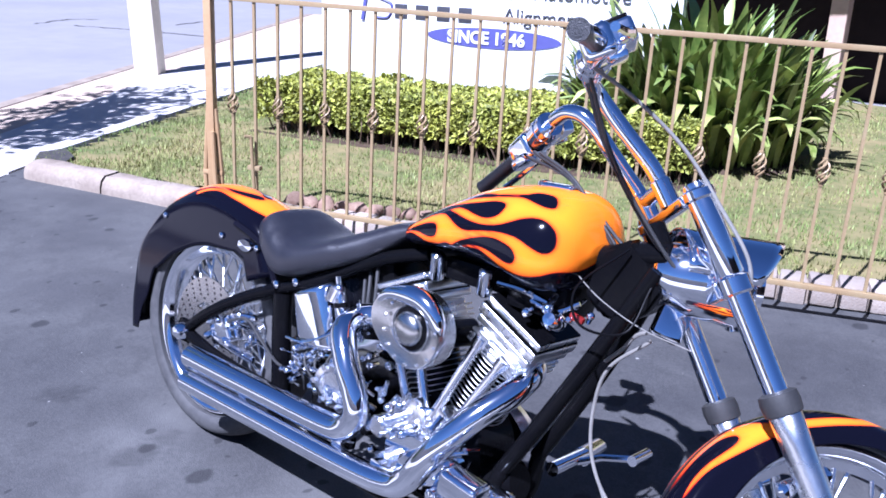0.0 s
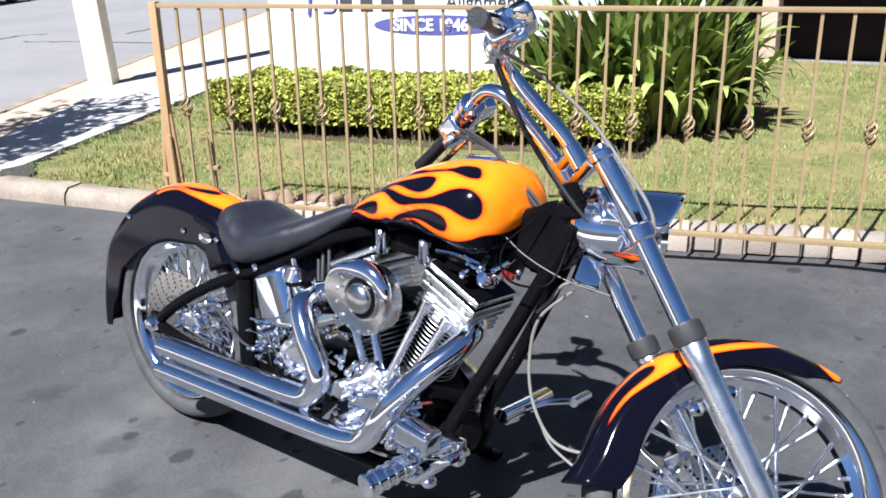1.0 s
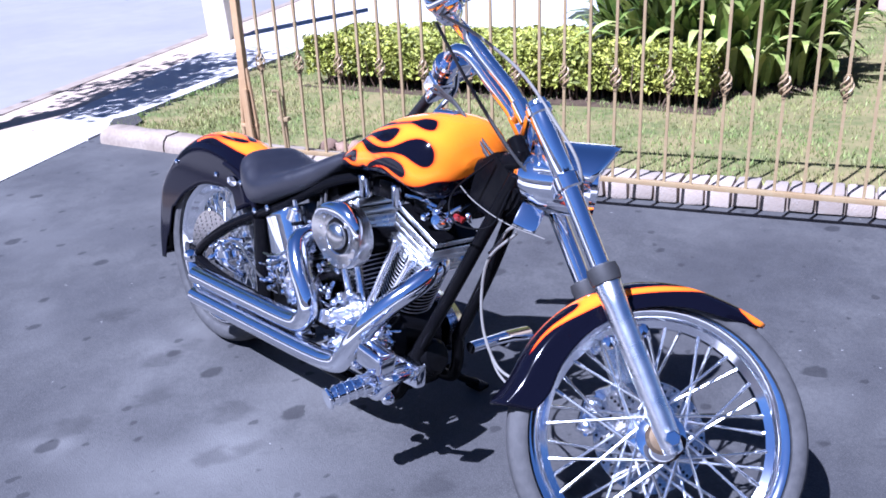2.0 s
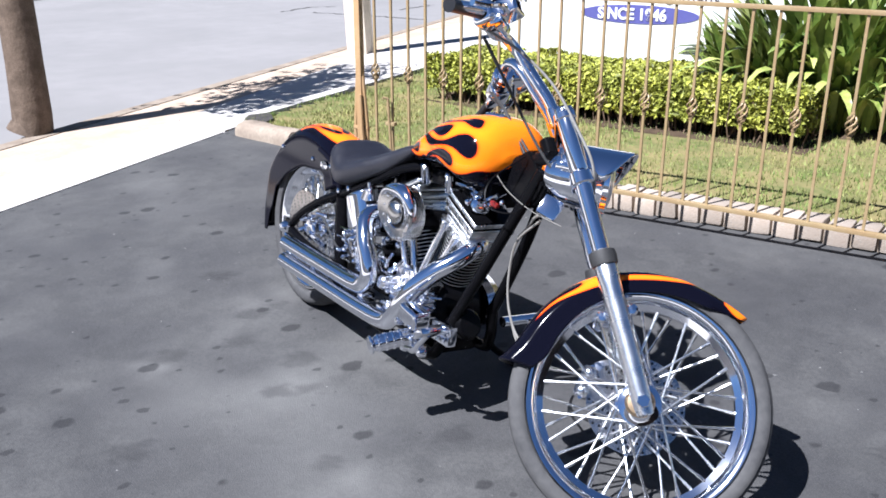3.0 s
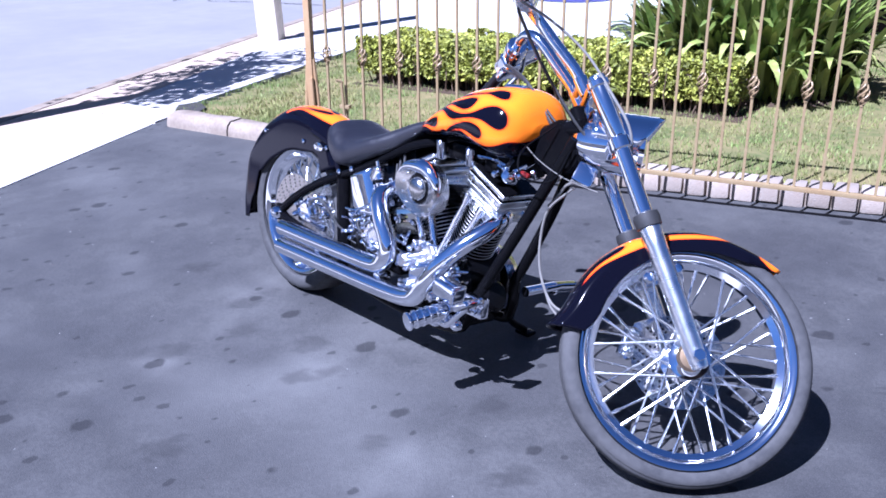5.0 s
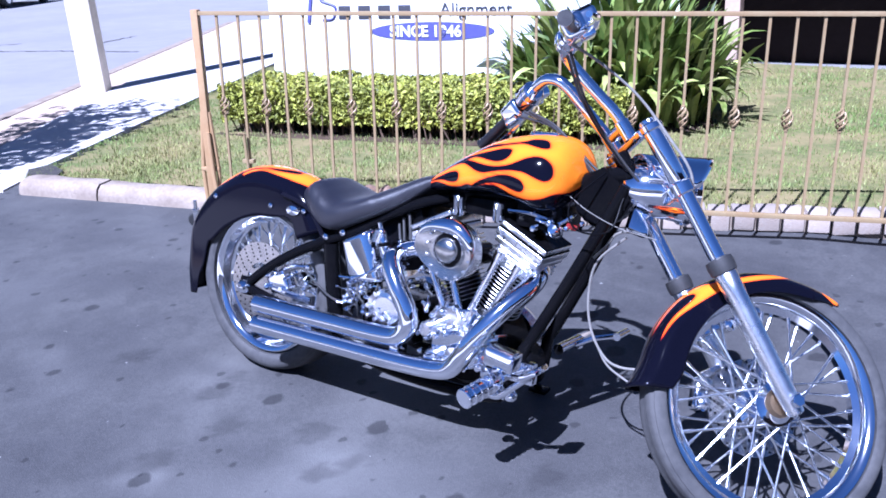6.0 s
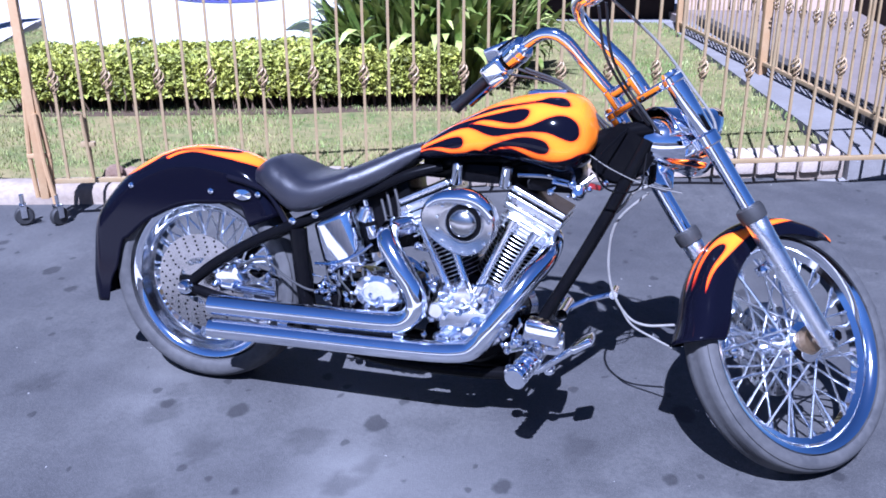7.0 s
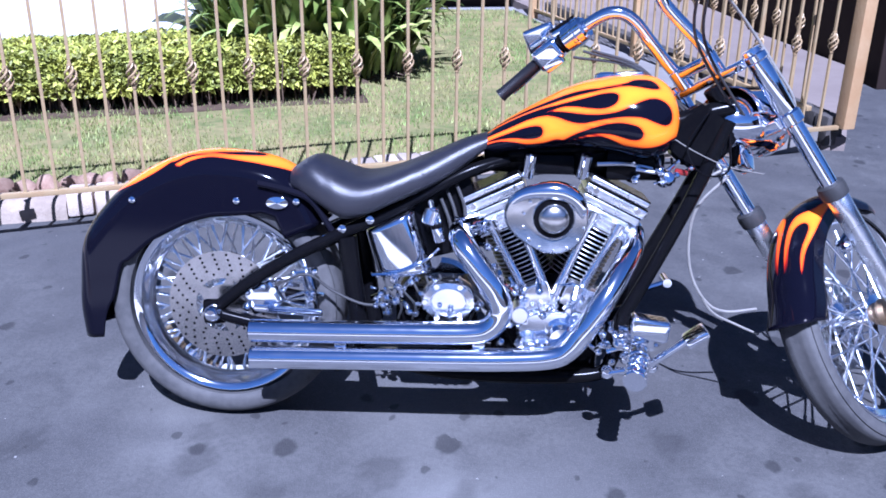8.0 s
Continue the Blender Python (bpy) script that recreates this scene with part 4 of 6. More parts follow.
# -- wheels --
def wheel(name, m, rim_r, tyre_r, tyre_w, spokes, label, rim_mat):
    w = empty(name, m, BIKE)
    tagged(w, label)
    lie = pose(0, 0, 0, 90, 0, 0)        # lathe axis along y
    hw = tyre_w / 2
    bm = bmesh.new()
    prof = []
    side = tyre_r - rim_r
    for i in range(25):
        a = radians(-118 + 236 * i / 24)
        prof.append((rim_r + side * 0.46 + side * 0.54 * math.copysign(abs(math.cos(a)) ** 0.8, math.cos(a)), hw * math.copysign(abs(math.sin(a)) ** 0.75, math.sin(a))))
        if i in (7, 12, 17):
            prof[-1] = (prof[-1][0] - 0.004, prof[-1][1])
    prof.append(prof[0])
    add_lathe(bm, prof, lie, 72)
    bmesh.ops.remove_doubles(bm, verts=bm.verts, dist=1e-5)
    part("tyre", bm, TYRE, w)
    bm = bmesh.new()
    f = hw * 0.72
    add_lathe(bm, [(rim_r + 0.006, -f), (rim_r + 0.004, -f - 0.006), (rim_r - 0.006, -f - 0.004), (rim_r - 0.016, -f + 0.006), (rim_r - 0.020, -f * 0.55), (rim_r - 0.036, -f * 0.3), (rim_r - 0.036, f * 0.3),
                   (rim_r - 0.020, f * 0.55), (rim_r - 0.016, f - 0.006), (rim_r - 0.006, f + 0.004), (rim_r + 0.004, f + 0.006), (rim_r + 0.006, f), (rim_r + 0.006, -f)], lie, 72)
    part("rim", bm, rim_mat, w)
    bm = bmesh.new()
    hh = 0.055
    add_lathe(bm, [(0.012, -hh - 0.02), (0.028, -hh - 0.018), (0.032, -hh), (0.052, -hh + 0.004), (0.052, -hh + 0.012), (0.03, -hh + 0.02), (0.026, 0), (0.03, hh - 0.02), (0.052, hh - 0.012), (0.052, hh - 0.004), (0.032, hh), (0.012, hh + 0.018)], lie, 32)
    part("hub", bm, CHROME, w)
    bm = bmesh.new()
    add_cyl(bm, (0, 0, 0), (0, 0, 1), 0.0033, seg=8)
    add_cyl(bm, (0, 0, 0.88), (0, 0, 1.0), 0.0048, seg=8)
    first = None
    for k in range(spokes):
        s = -1 if k % 2 else 1
        lean = 1 if (k // 2) % 2 else -1
        a = 2 * math.pi * k / spokes
        b = a + lean * radians(58 if rim_r > 0.24 else 50)
        p0 = Vector((0.048 * math.cos(b), s * (hh - 0.008), 0.048 * math.sin(b)))
        p1 = Vector(((rim_r - 0.034) * math.cos(a), s * 0.008, (rim_r - 0.034) * math.sin(a)))
        mm = axis_frame(p0, p1) @ Matrix.Diagonal((1, 1, (p1 - p0).length, 1))
        if first is None:
            first = part("spoke", bm, SPOKE_STEEL, w, m=mm)
        else:
            again(first, mm, w)
    return w


def brake_disc(parent, y, r, label):
    """A drilled steel disc on five arms."""
    bm = bmesh.new()
    lie = pose(0, y, 0, 90, 0, 0)
    inner = r * 0.5
    r_out = r
    add_lathe(bm, [(inner, -0.0025), (r, -0.0025), (r, 0.0025), (inner, 0.0025), (inner, -0.0025)], lie, 60)
    ob = part("brake_disc", bm, DISC_STEEL, parent, label)
    bm = bmesh.new()
    ring = []
    for k in range(80):
        a = 2 * math.pi * k / 80
        r = 0.05 + (inner + 0.006 - 0.05) * (0.08 + 0.92 * max(0.0, math.cos(5 * a)) ** 1.5)
        ring.append((r * math.cos(a), r * math.sin(a)))
    add_loft(bm, [[(x, y - 0.003, z) for x, z in ring], [(x, y + 0.003, z) for x, z in ring]])
    part("disc_carrier", bm, DISC_STEEL, parent)
    bm = bmesh.new()
    for ring, count in ((0.58, 14), (0.67, 18), (0.76, 20), (0.85, 22), (0.94, 24)):
        for k in range(count):
            a = 2 * math.pi * (k + ring * 7) / count
            for s in (-0.0028, 0.0028):
                add_cyl(bm, (r_out * ring * math.cos(a), y + s, r_out * ring * math.sin(a)), (r_out * ring * math.cos(a), y + s * 1.02, r_out * ring * math.sin(a)), 0.0034, seg=8)
    tagged(part("disc_hole", bm, BLACK_FRAME, parent), kind="stuff")
    return ob


REAR = wheel("rear_wheel", pose(0.012, 0, 0.302), 0.232, 0.303, 0.150, 60, "wide chrome laced rear wheel with a black tyre", CHROME)
brake_disc(REAR, -0.072, 0.138, "drilled steel rear brake disc")
FRONT = wheel("front_wheel", FORK @ pose(0.042, 0, -0.003), 0.266, 0.316, 0.092, 40, "laced chrome front wheel turned to one side", CHROME)
brake_disc(FRONT, 0.060, 0.122, "drilled steel front brake disc")


# -- fenders --
def fender_mesh(rows, width, drop_side, mat, name, flame, parent, m, label):
    """A rounded mudguard: rows of (x, z, normal angle, width factor, skirt)."""
    bm = bmesh.new()
    layer = bm.verts.layers.float.new("livery")
    seg = 40
    grid = []
    for i, (x, z, ang, wf, sk) in enumerate(rows):
        nx, nz = math.cos(ang), math.sin(ang)
        hw = width * wf
        crown = hw * 0.62
        line = []
        total = sk
        for j in range(seg + 1):
            v = -1 + 2 * j / seg
            a = abs(v)
            if a < 0.55:
                th = a / 0.55 * math.pi / 2
                y, d = hw * math.sin(th), crown * (1 - math.cos(th))
            else:
                y, d = hw, crown + (a - 0.55) / 0.45 * sk
            y = math.copysign(y, v)
            p = bm.verts.new((x - nx * d, y, z - nz * d))
            p[layer] = max(-0.02, min(0.02, flame(i / (len(rows) - 1), v)))
            line.append(p)
        grid.append(line)
    for a, b in zip(grid, grid[1:]):
        for j in range(seg):
            bm.faces.new((a[j], a[j + 1], b[j + 1], b[j]))
    ob = part(name, bm, mat, parent, label, m=m)
    sol = ob.modifiers.new("thickness", "SOLIDIFY")
    sol.thickness, sol.offset = 0.003, -1
    return ob


def shape_distance(p, poly):
    """Distance to the edge of a closed shape, negative inside."""
    best = 9.0
    for i in range(len(poly)):
        (x0, y0), (x1, y1) = poly[i - 1], poly[i]
        dx, dy = x1 - x0, y1 - y0
        t = max(0.0, min(1.0, ((p[0] - x0) * dx + (p[1] - y0) * dy) / (dx * dx + dy * dy + 1e-12)))
        best = min(best, math.hypot(p[0] - x0 - t * dx, p[1] - y0 - t * dy))
    return -best if inside(p, poly) else best


def rounded(poly, times=2):
    """The shape with its corners cut twice, so that it flows."""
    for _ in range(times):
        out = []
        for i in range(len(poly)):
            (x0, y0), (x1, y1) = poly[i], poly[(i + 1) % len(poly)]
            out += [(0.75 * x0 + 0.25 * x1, 0.75 * y0 + 0.25 * y1), (0.25 * x0 + 0.75 * x1, 0.25 * y0 + 0.75 * y1)]
        poly = out
    return poly


def scaled(poly, sx, sy):
    return rounded([(x * sx, y * sy) for x, y in poly], 1)


REAR_FLAME = scaled([(.36, .08), (.40, .20), (.44, .30), (.49, .32), (.52, .29), (.543, .21), (.552, .30), (.553, .39), (.575, .325), (.60, .28), (.63, .255), (.66, .265), (.70, .285), (.75, .285), (.80, .26), (.86, .16), (.89, -.1), (.36, -.1)], 1.3, 0.17)
REAR_LICK = scaled([(.765, .04), (.745, .0), (.72, .05), (.69, .11), (.65, .15), (.61, .165), (.575, .18), (.55, .24), (.543, .28), (.555, .29), (.58, .22), (.615, .195), (.65, .19), (.69, .18), (.725, .15), (.755, .10)], 1.3, 0.17)
FRONT_FLAME = scaled([(.17, .0), (.22, .0), (.27, .30), (.33, .40), (.40, .46), (.46, .46), (.53, .36), (.56, .14), (.60, .05), (.70, .04), (.80, .06), (.90, .10), (.80, .13), (.70, .14), (.645, .17), (.615, .27), (.61, .38), (.63, .46), (.67, .45), (.73, .38), (.79, .36), (.88, .44), (.80, .45), (.74, .48), (.68, .60), (.62, .68), (.55, .70), (.46, .66), (.39, .66), (.31, .58), (.25, .45), (.20, .25)], 0.80, 0.11)
FRONT_TIP = scaled([(-.05, -.1), (-.05, 1.0), (.03, .75), (.11, .36), (.06, .12), (.08, -.1)], 0.80, 0.11)


def rear_flame(u, v):
    """Negative inside the flames, which lick back over the crown."""
    p = (u * 1.3, abs(v) * 0.17)
    return max(shape_distance(p, REAR_FLAME), -shape_distance(p, REAR_LICK))


RF_CROWN = [(-0.372, 0.205), (-0.378, 0.28), (-0.374, 0.345), (-0.362, 0.44), (-0.330, 0.505), (-0.262, 0.580), (-0.195, 0.628), (-0.111, 0.668), (-0.026, 0.686), (0.057, 0.684), (0.13, 0.672), (0.19, 0.646), (0.245, 0.595), (0.28, 0.52)]


def rear_fender():
    pts = spline([Vector((x, 0, z)) for x, z in RF_CROWN], 6)
    rows = []
    n = len(pts)
    for i, p in enumerate(pts):
        d = (pts[min(i + 1, n - 1)] - pts[max(i - 1, 0)]).normalized()
        nx, nz = -d.z, d.x
        u = i / (n - 1)
        sk = 0.055 + 0.055 * math.sin(math.pi * min(1, max(0, (u - 0.12) / 0.8)))
        sk *= min(1, 0.35 + u * 5)
        rows.append((p.x, p.z, math.atan2(nz, nx), 1.0, sk))
    f = fender_mesh(rows, 0.088, 0.1, FLAME, "rear_fender", rear_flame, BIKE, None, "black rear mudguard with orange flames")
    for x, z in ((-0.196, 0.569), (0.064, 0.571)):
        bm = bmesh.new()
        add_lathe(bm, [(0.009, 0.0), (0.008, 0.004), (0.0, 0.007)], pose(x, -0.089, z, 90, 0, 0), 14)
        bpart("fender_rivet", bm, CHROME, f)
    bm = bmesh.new()
    add_lathe(bm, [(0.026, 0), (0.024, 0.006), (0.0, 0.009)], pose(0.165, -0.089, 0.568, 90, 0, 0) @ Matrix.Diagonal((1.1, 0.62, 1, 1)), 20)
    add_lathe(bm, [(0.009, 0), (0.008, 0.006), (0.0, 0.009)], pose(0.212, -0.089, 0.572, 90, 0, 0), 14)
    bpart("fender_badge", bm, CHROME, f)
    bm = bmesh.new()
    add_tube(bm, spline([(0.30, -0.094, 0.50), (0.25, -0.096, 0.575), (0.19, -0.094, 0.60), (0.12, -0.092, 0.615)], 5), 0.008, 8)
    bpart("fender_strut", bm, BLACK_PAINT, f)
    return f


rear_fender()


def front_flame(u, v):
    p = (u * 0.80, abs(v) * 0.145)
    return min(shape_distance(p, FRONT_FLAME), shape_distance(p, FRONT_TIP))


def front_fender():
    rows = []
    R = 0.324
    n = 70
    for i in range(n + 1):
        u = i / n
        a = radians(24 + (149 - 24) * u)
        r = R + 0.003 * math.sin(math.pi * u) + 0.018 * max(0, 1 - u / 0.22) ** 2 + 0.004 * u
        r += 0.030 * max(0.0, (u - 0.88) / 0.12) ** 2
        wf = 0.35 + 0.65 * min(1, (u / 0.13)) ** 0.6 if u < 0.13 else 1.0
        sk = 0.004 + 0.016 * min(1, max(0, (u - 0.05) / 0.25)) + 0.050 * max(0, u - 0.3)
        rows.append((r * math.cos(a), r * math.sin(a), a, wf, sk))
    f = fender_mesh(rows, 0.060, 0.06, FLAME, "front_fender", front_flame, BIKE, FORK @ pose(0.042, 0, 0), "black front mudguard with orange flames")
    for s in (-1, 1):
        bm = bmesh.new()
        add_box(bm, (0.085, 0.022, 0.024), pose(0.0, s * 0.076, 0.215), 0.006, 3)
        bracket = bpart("fender_bracket", bm, CHROME, f)
        for d in (-0.036, 0.036):
            bm = bmesh.new()
            add_lathe(bm, [(0.015, 0), (0.015, 0.010), (0.010, 0.016), (0.0, 0.018)], pose(d, s * 0.084, 0.215, -90 * s, 0, 0), 16)
            bpart("bracket_bolt", bm, CHROME, bracket)
    return f


front_fender()

# -- tank --
TANK_TOP = [(0.645, 0.716), (0.70, 0.758), (0.79, 0.810), (0.88, 0.853), (0.97, 0.874), (1.04, 0.876), (1.08, 0.862), (1.105, 0.830), (1.118, 0.79)]
TANK_LOW = [(0.645, 0.690), (0.70, 0.690), (0.79, 0.700), (0.88, 0.705), (0.97, 0.695), (1.04, 0.680), (1.08, 0.690), (1.105, 0.720), (1.118, 0.76)]
TANK_W = [(0.645, 0.045), (0.70, 0.078), (0.79, 0.112), (0.88, 0.134), (0.97, 0.148), (1.03, 0.150), (1.08, 0.132), (1.105, 0.10), (1.118, 0.05)]
DROP_BIG = rounded([(1.038, .071), (1.060, .069), (1.080, .052), (1.087, .032), (1.086, .014), (1.072, .006), (1.053, .013), (1.02, .024), (.99, .021), (.955, .016), (.915, .008), (.885, .003), (.858, .011), (.83, .028), (.80, .042), (.75, .040), (.70, .028),
                    (.75, .045), (.805, .050), (.835, .040), (.87, .028), (.90, .022), (.933, .022), (.97, .031), (.995, .046), (1.014, .060)], 1)
DROP_LOW = rounded([(1.02, -.007), (1.022, -.016), (1.014, -.028), (.997, -.032), (.975, -.028), (.955, -.022), (.929, -.020), (.895, -.023), (.852, -.038), (.836, -.036), (.867, -.020), (.902, -.010), (.939, .001), (.964, .005), (.991, .004), (1.011, .001)], 1)
DROP_SMALL = rounded([(.787, .018), (.797, .010), (.798, -.006), (.785, -.011), (.761, -.007), (.73, .005), (.69, .009), (.655, .008), (.69, .014), (.724, .018), (.758, .021)], 1)
DROP_UPPER = rounded([(.953, .078), (.966, .074), (.963, .054), (.95, .042), (.928, .035), (.898, .038), (.87, .046), (.835, .054), (.78, .058), (.83, .062), (.864, .062), (.895, .066), (.919, .073), (.935, .077)], 1)
DROP_TOP = rounded([(1.018, .137), (1.04, .138), (1.055, .118), (1.06, .100), (1.045, .098), (1.028, .10), (1.005, .103), (.985, .104), (.93, .090), (.88, .080), (.93, .098), (.985, .112), (1.0, .13)], 1)
TAIL_MID = rounded([(.63, .020), (.68, .026), (.73, .034), (.78, .045), (.83, .052), (.87, .051), (.83, .062), (.78, .066), (.73, .062), (.68, .052), (.63, .044)], 1)
TAIL_TOP = rounded([(.63, .054), (.70, .068), (.77, .075), (.84, .076), (.90, .082), (.95, .095), (.89, .097), (.82, .093), (.75, .090), (.68, .080), (.63, .075)], 1)
TANK_BLACK = [(.64, .0), (.668, .003), (.70, .003), (.735, -.008), (.766, -.022), (.80, -.028), (.83, -.025), (.855, -.036), (.875, -.033), (.90, -.029), (.93, -.028), (.957, -.038), (.98, -.050), (1.01, -.050), (1.04, -.045), (1.069, -.036), (1.09, -.027), (1.105, -.03), (1.118, -.05)]


def tank_flame(x, s):
    """Positive on the black of the tank, by length and by the way round it."""
    drops = -min(shape_distance((x, s), q) for q in (DROP_BIG, DROP_LOW, DROP_SMALL, DROP_UPPER, DROP_TOP, TAIL_MID, TAIL_TOP))
    return max(drops, curve_at(TANK_BLACK, x) - s)


def tank():
    bm = bmesh.new()
    layer = bm.verts.layers.float.new("livery")
    n, seg = 84, 96
    grid = []
    for i in range(n + 1):
        t = i / n
        x = 0.645 + (1.118 - 0.645) * (t if t < 0.85 else 0.85 + 0.15 * math.sin((t - 0.85) / 0.15 * math.pi / 2))
        zt, zl, w = curve_at(TANK_TOP, x), curve_at(TANK_LOW, x), curve_at(TANK_W, x)
        zc = zl + (zt - zl) * 0.42
        spots = []
        for k in range(seg):
            a = 2 * math.pi * k / seg
            c, s = math.cos(a), math.sin(a)
            y = w * math.copysign(abs(c) ** 0.78, c)
            z = zc + ((zt - zc) * abs(s) ** 0.95 if s > 0 else -(zc - zl) * abs(s) ** 0.7)
            spots.append(Vector((x, y, z)))
        # paint is laid out by the way round the section from its widest line
        arc = [0.0] * seg
        q = seg // 4
        for k in range(1, q + 1):
            arc[k] = arc[k - 1] + (spots[k] - spots[k - 1]).length
            arc[-k] = arc[-k + 1 if k > 1 else 0] - (spots[-k] - spots[-k + 1 if k > 1 else 0]).length
        for k in range(q + 1, 3 * q):
            arc[k] = arc[(seg // 2 - k) % seg]
        ring = []
        for k in range(seg):
            p = bm.verts.new(spots[k])
            p[layer] = max(-0.02, min(0.02, tank_flame(x, arc[k])))
            ring.append(p)
        grid.append(ring)
    for a, b in zip(grid, grid[1:]):
        for k in range(seg):
            bm.faces.new((a[k], a[(k + 1) % seg], b[(k + 1) % seg], b[k]))
    bm.faces.new(grid[0])
    bm.faces.new(grid[-1])
    t = bpart("fuel_tank", bm, FLAME, None, "teardrop tank in orange with black flame licks")
    bm = bmesh.new()
    add_lathe(bm, [(0.034, 0), (0.034, 0.010), (0.026, 0.016), (0.0, 0.018)], pose(0.955, 0.045, 0.860, -12, 0, 0), 24)
    bpart("filler_cap", bm, CHROME, t)
    bm = bmesh.new()
    add_box(bm, (0.07, 0.04, 0.014), pose(1.0, 0, 0.876, 0, -3, 0), 0.006, 3)
    bpart("dash_panel", bm, CHROME, t)
    return t


tank()


# -- seat --
def seat():
    top = [(0.195, 0.648), (0.225, 0.668), (0.252, 0.674), (0.301, 0.655), (0.363, 0.634), (0.441, 0.648), (0.546, 0.690), (0.62, 0.722), (0.67, 0.735)]
    low = [(0.195, 0.60), (0.225, 0.585), (0.27, 0.560), (0.31, 0.537), (0.332, 0.530), (0.382, 0.542), (0.457, 0.574), (0.557, 0.618), (0.62, 0.66), (0.67, 0.70)]
    wid = [(0.195, 0.075), (0.225, 0.10), (0.27, 0.125), (0.33, 0.142), (0.40, 0.145), (0.50, 0.125), (0.60, 0.085), (0.67, 0.06)]
    bm = bmesh.new()
    sec = []
    for i in range(45):
        x = 0.195 + 0.475 * i / 44
        zt, zl, w = curve_at(top, x), curve_at(low, x), curve_at(wid, x)
        ring = []
        for k in range(36):
            a = 2 * math.pi * k / 36
            c, s = math.cos(a), math.sin(a)
            y = w * math.copysign(abs(c) ** 0.6, c)
            zc = zl + 0.42 * (zt - zl)
            z = zc + ((zt - zc) * abs(s) ** 0.9 if s > 0 else -(zc - zl) * abs(s) ** 0.5)
            if s > 0:
                z += 0.012 * max(0.0, (abs(y) / w - 0.55)) * (1 if 0.3 < x < 0.5 else 0.2)
            ring.append((x, y, z))
        sec.append(ring)
    add_loft(bm, sec)
    s = bpart("seat", bm, LEATHER, None, "black leather solo seat with a raised back")
    bm = bmesh.new()
    for x in (0.415, 0.47, 0.525):
        w, zt = curve_at(wid, x), curve_at(top, x)
        zl = curve_at(low, x)
        add_tube(bm, [(x - 0.012, -w * 1.0, zl + 0.42 * (zt - zl)), (x - 0.004, -w * 0.985, zl + 0.6 * (zt - zl))], 0.0018, 6)
    part("seat_stitching", bm, BLACK_RUBBER, s)
    return s


seat()


# -- frame --
def pipe(name, pts, r, mat=None, parent=None, label="", steps=6, seg=14):
    bm = bmesh.new()
    add_tube(bm, spline(pts, steps), r, seg)
    return bpart(name, bm, mat or BLACK_FRAME, parent, label)


FRAME = empty("frame", Matrix(), BIKE)
for s in (-1, 1):
    pipe("swingarm_strut", [(0.012, s * 0.135, 0.31), (0.10, s * 0.132, 0.378), (0.21, s * 0.122, 0.445), (0.325, s * 0.105, 0.500)], 0.016, parent=FRAME)
    pipe("lower_strut", [(0.012, s * 0.135, 0.300), (0.15, s * 0.13, 0.27), (0.36, s * 0.115, 0.25)], 0.016, parent=FRAME)
    pipe("seat_rail", [(0.26, s * 0.10, 0.465), (0.33, s * 0.098, 0.500), (0.45, s * 0.09, 0.556), (0.612, s * 0.06, 0.640), (0.72, s * 0.03, 0.675)], 0.016, parent=FRAME)
    pipe("seat_post", [(0.335, s * 0.098, 0.49), (0.345, s * 0.10, 0.40), (0.37, s * 0.10, 0.22)], 0.024, parent=FRAME)
    pipe("lower_rail", [(0.36, s * 0.11, 0.20), (0.60, s * 0.115, 0.155), (0.92, s * 0.105, 0.155), (0.985, s * 0.09, 0.20), (1.012, s * 0.066, 0.30)], 0.017, parent=FRAME)
    pipe("downtube", [(1.008, s * 0.066, 0.295), (1.075, s * 0.058, 0.42), (1.150, s * 0.045, 0.57), (1.240, s * 0.018, 0.77)], 0.0165, parent=FRAME)
pipe("backbone", [(0.70, 0, 0.68), (0.95, 0, 0.71), (1.17, 0, 0.78), (1.25, 0, 0.80)], 0.024, parent=FRAME)
bm = bmesh.new()
add_cyl(bm, FORK @ Vector((-0.008, -0.006, 0.565)), FORK @ Vector((-0.008, -0.006, 0.712)), 0.021, seg=24, bevel=0.004)
bpart("steering_head", bm, BLACK_FRAME, FRAME)
bm = bmesh.new()
add_loft(bm, [[(x, y, z) for x, z in ((1.10, 0.695), (1.11, 0.74), (1.13, 0.785), (1.18, 0.815), (1.225, 0.785), (1.262, 0.735), (1.24, 0.69), (1.19, 0.655), (1.14, 0.660))] for y in (-0.026, 0.030)])
bmesh.ops.bevel(bm, geom=list(bm.edges), offset=0.008, segments=2, affect="EDGES")
bpart("neck_gusset", bm, BLACK_FRAME, FRAME)
for s in (-1, 1):
    bm = bmesh.new()
    add_lathe(bm, [(0.0, 0.028), (0.012, 0.026), (0.020, 0.016), (0.022, 0.0)], pose(0.012, s * 0.148, 0.305, 90 if s < 0 else -90, 0, 0), 20)
    bpart("axle_cap", bm, CHROME, FRAME)
    bm = bmesh.new()
    add_box(bm, (0.055, 0.012, 0.06), pose(0.012, s * 0.138, 0.305), 0.010)
    bpart("axle_plate", bm, BLACK_FRAME, FRAME)
for x, z in ((0.285, 0.487), (0.327, 0.512), (0.395, 0.535)):
    bm = bmesh.new()
    add_lathe(bm, [(0.010, 0), (0.010, 0.006), (0.0, 0.010)], pose(x, -0.112, z, 90, 0, 0), 12)
    bpart("frame_bolt", bm, CHROME, FRAME)

# -- engine --
ENGINE = empty("engine", Matrix(), BIKE)


def epart(name, bm, mat, label="", m=None):
    return bpart(name, bm, mat, ENGINE, label, m)


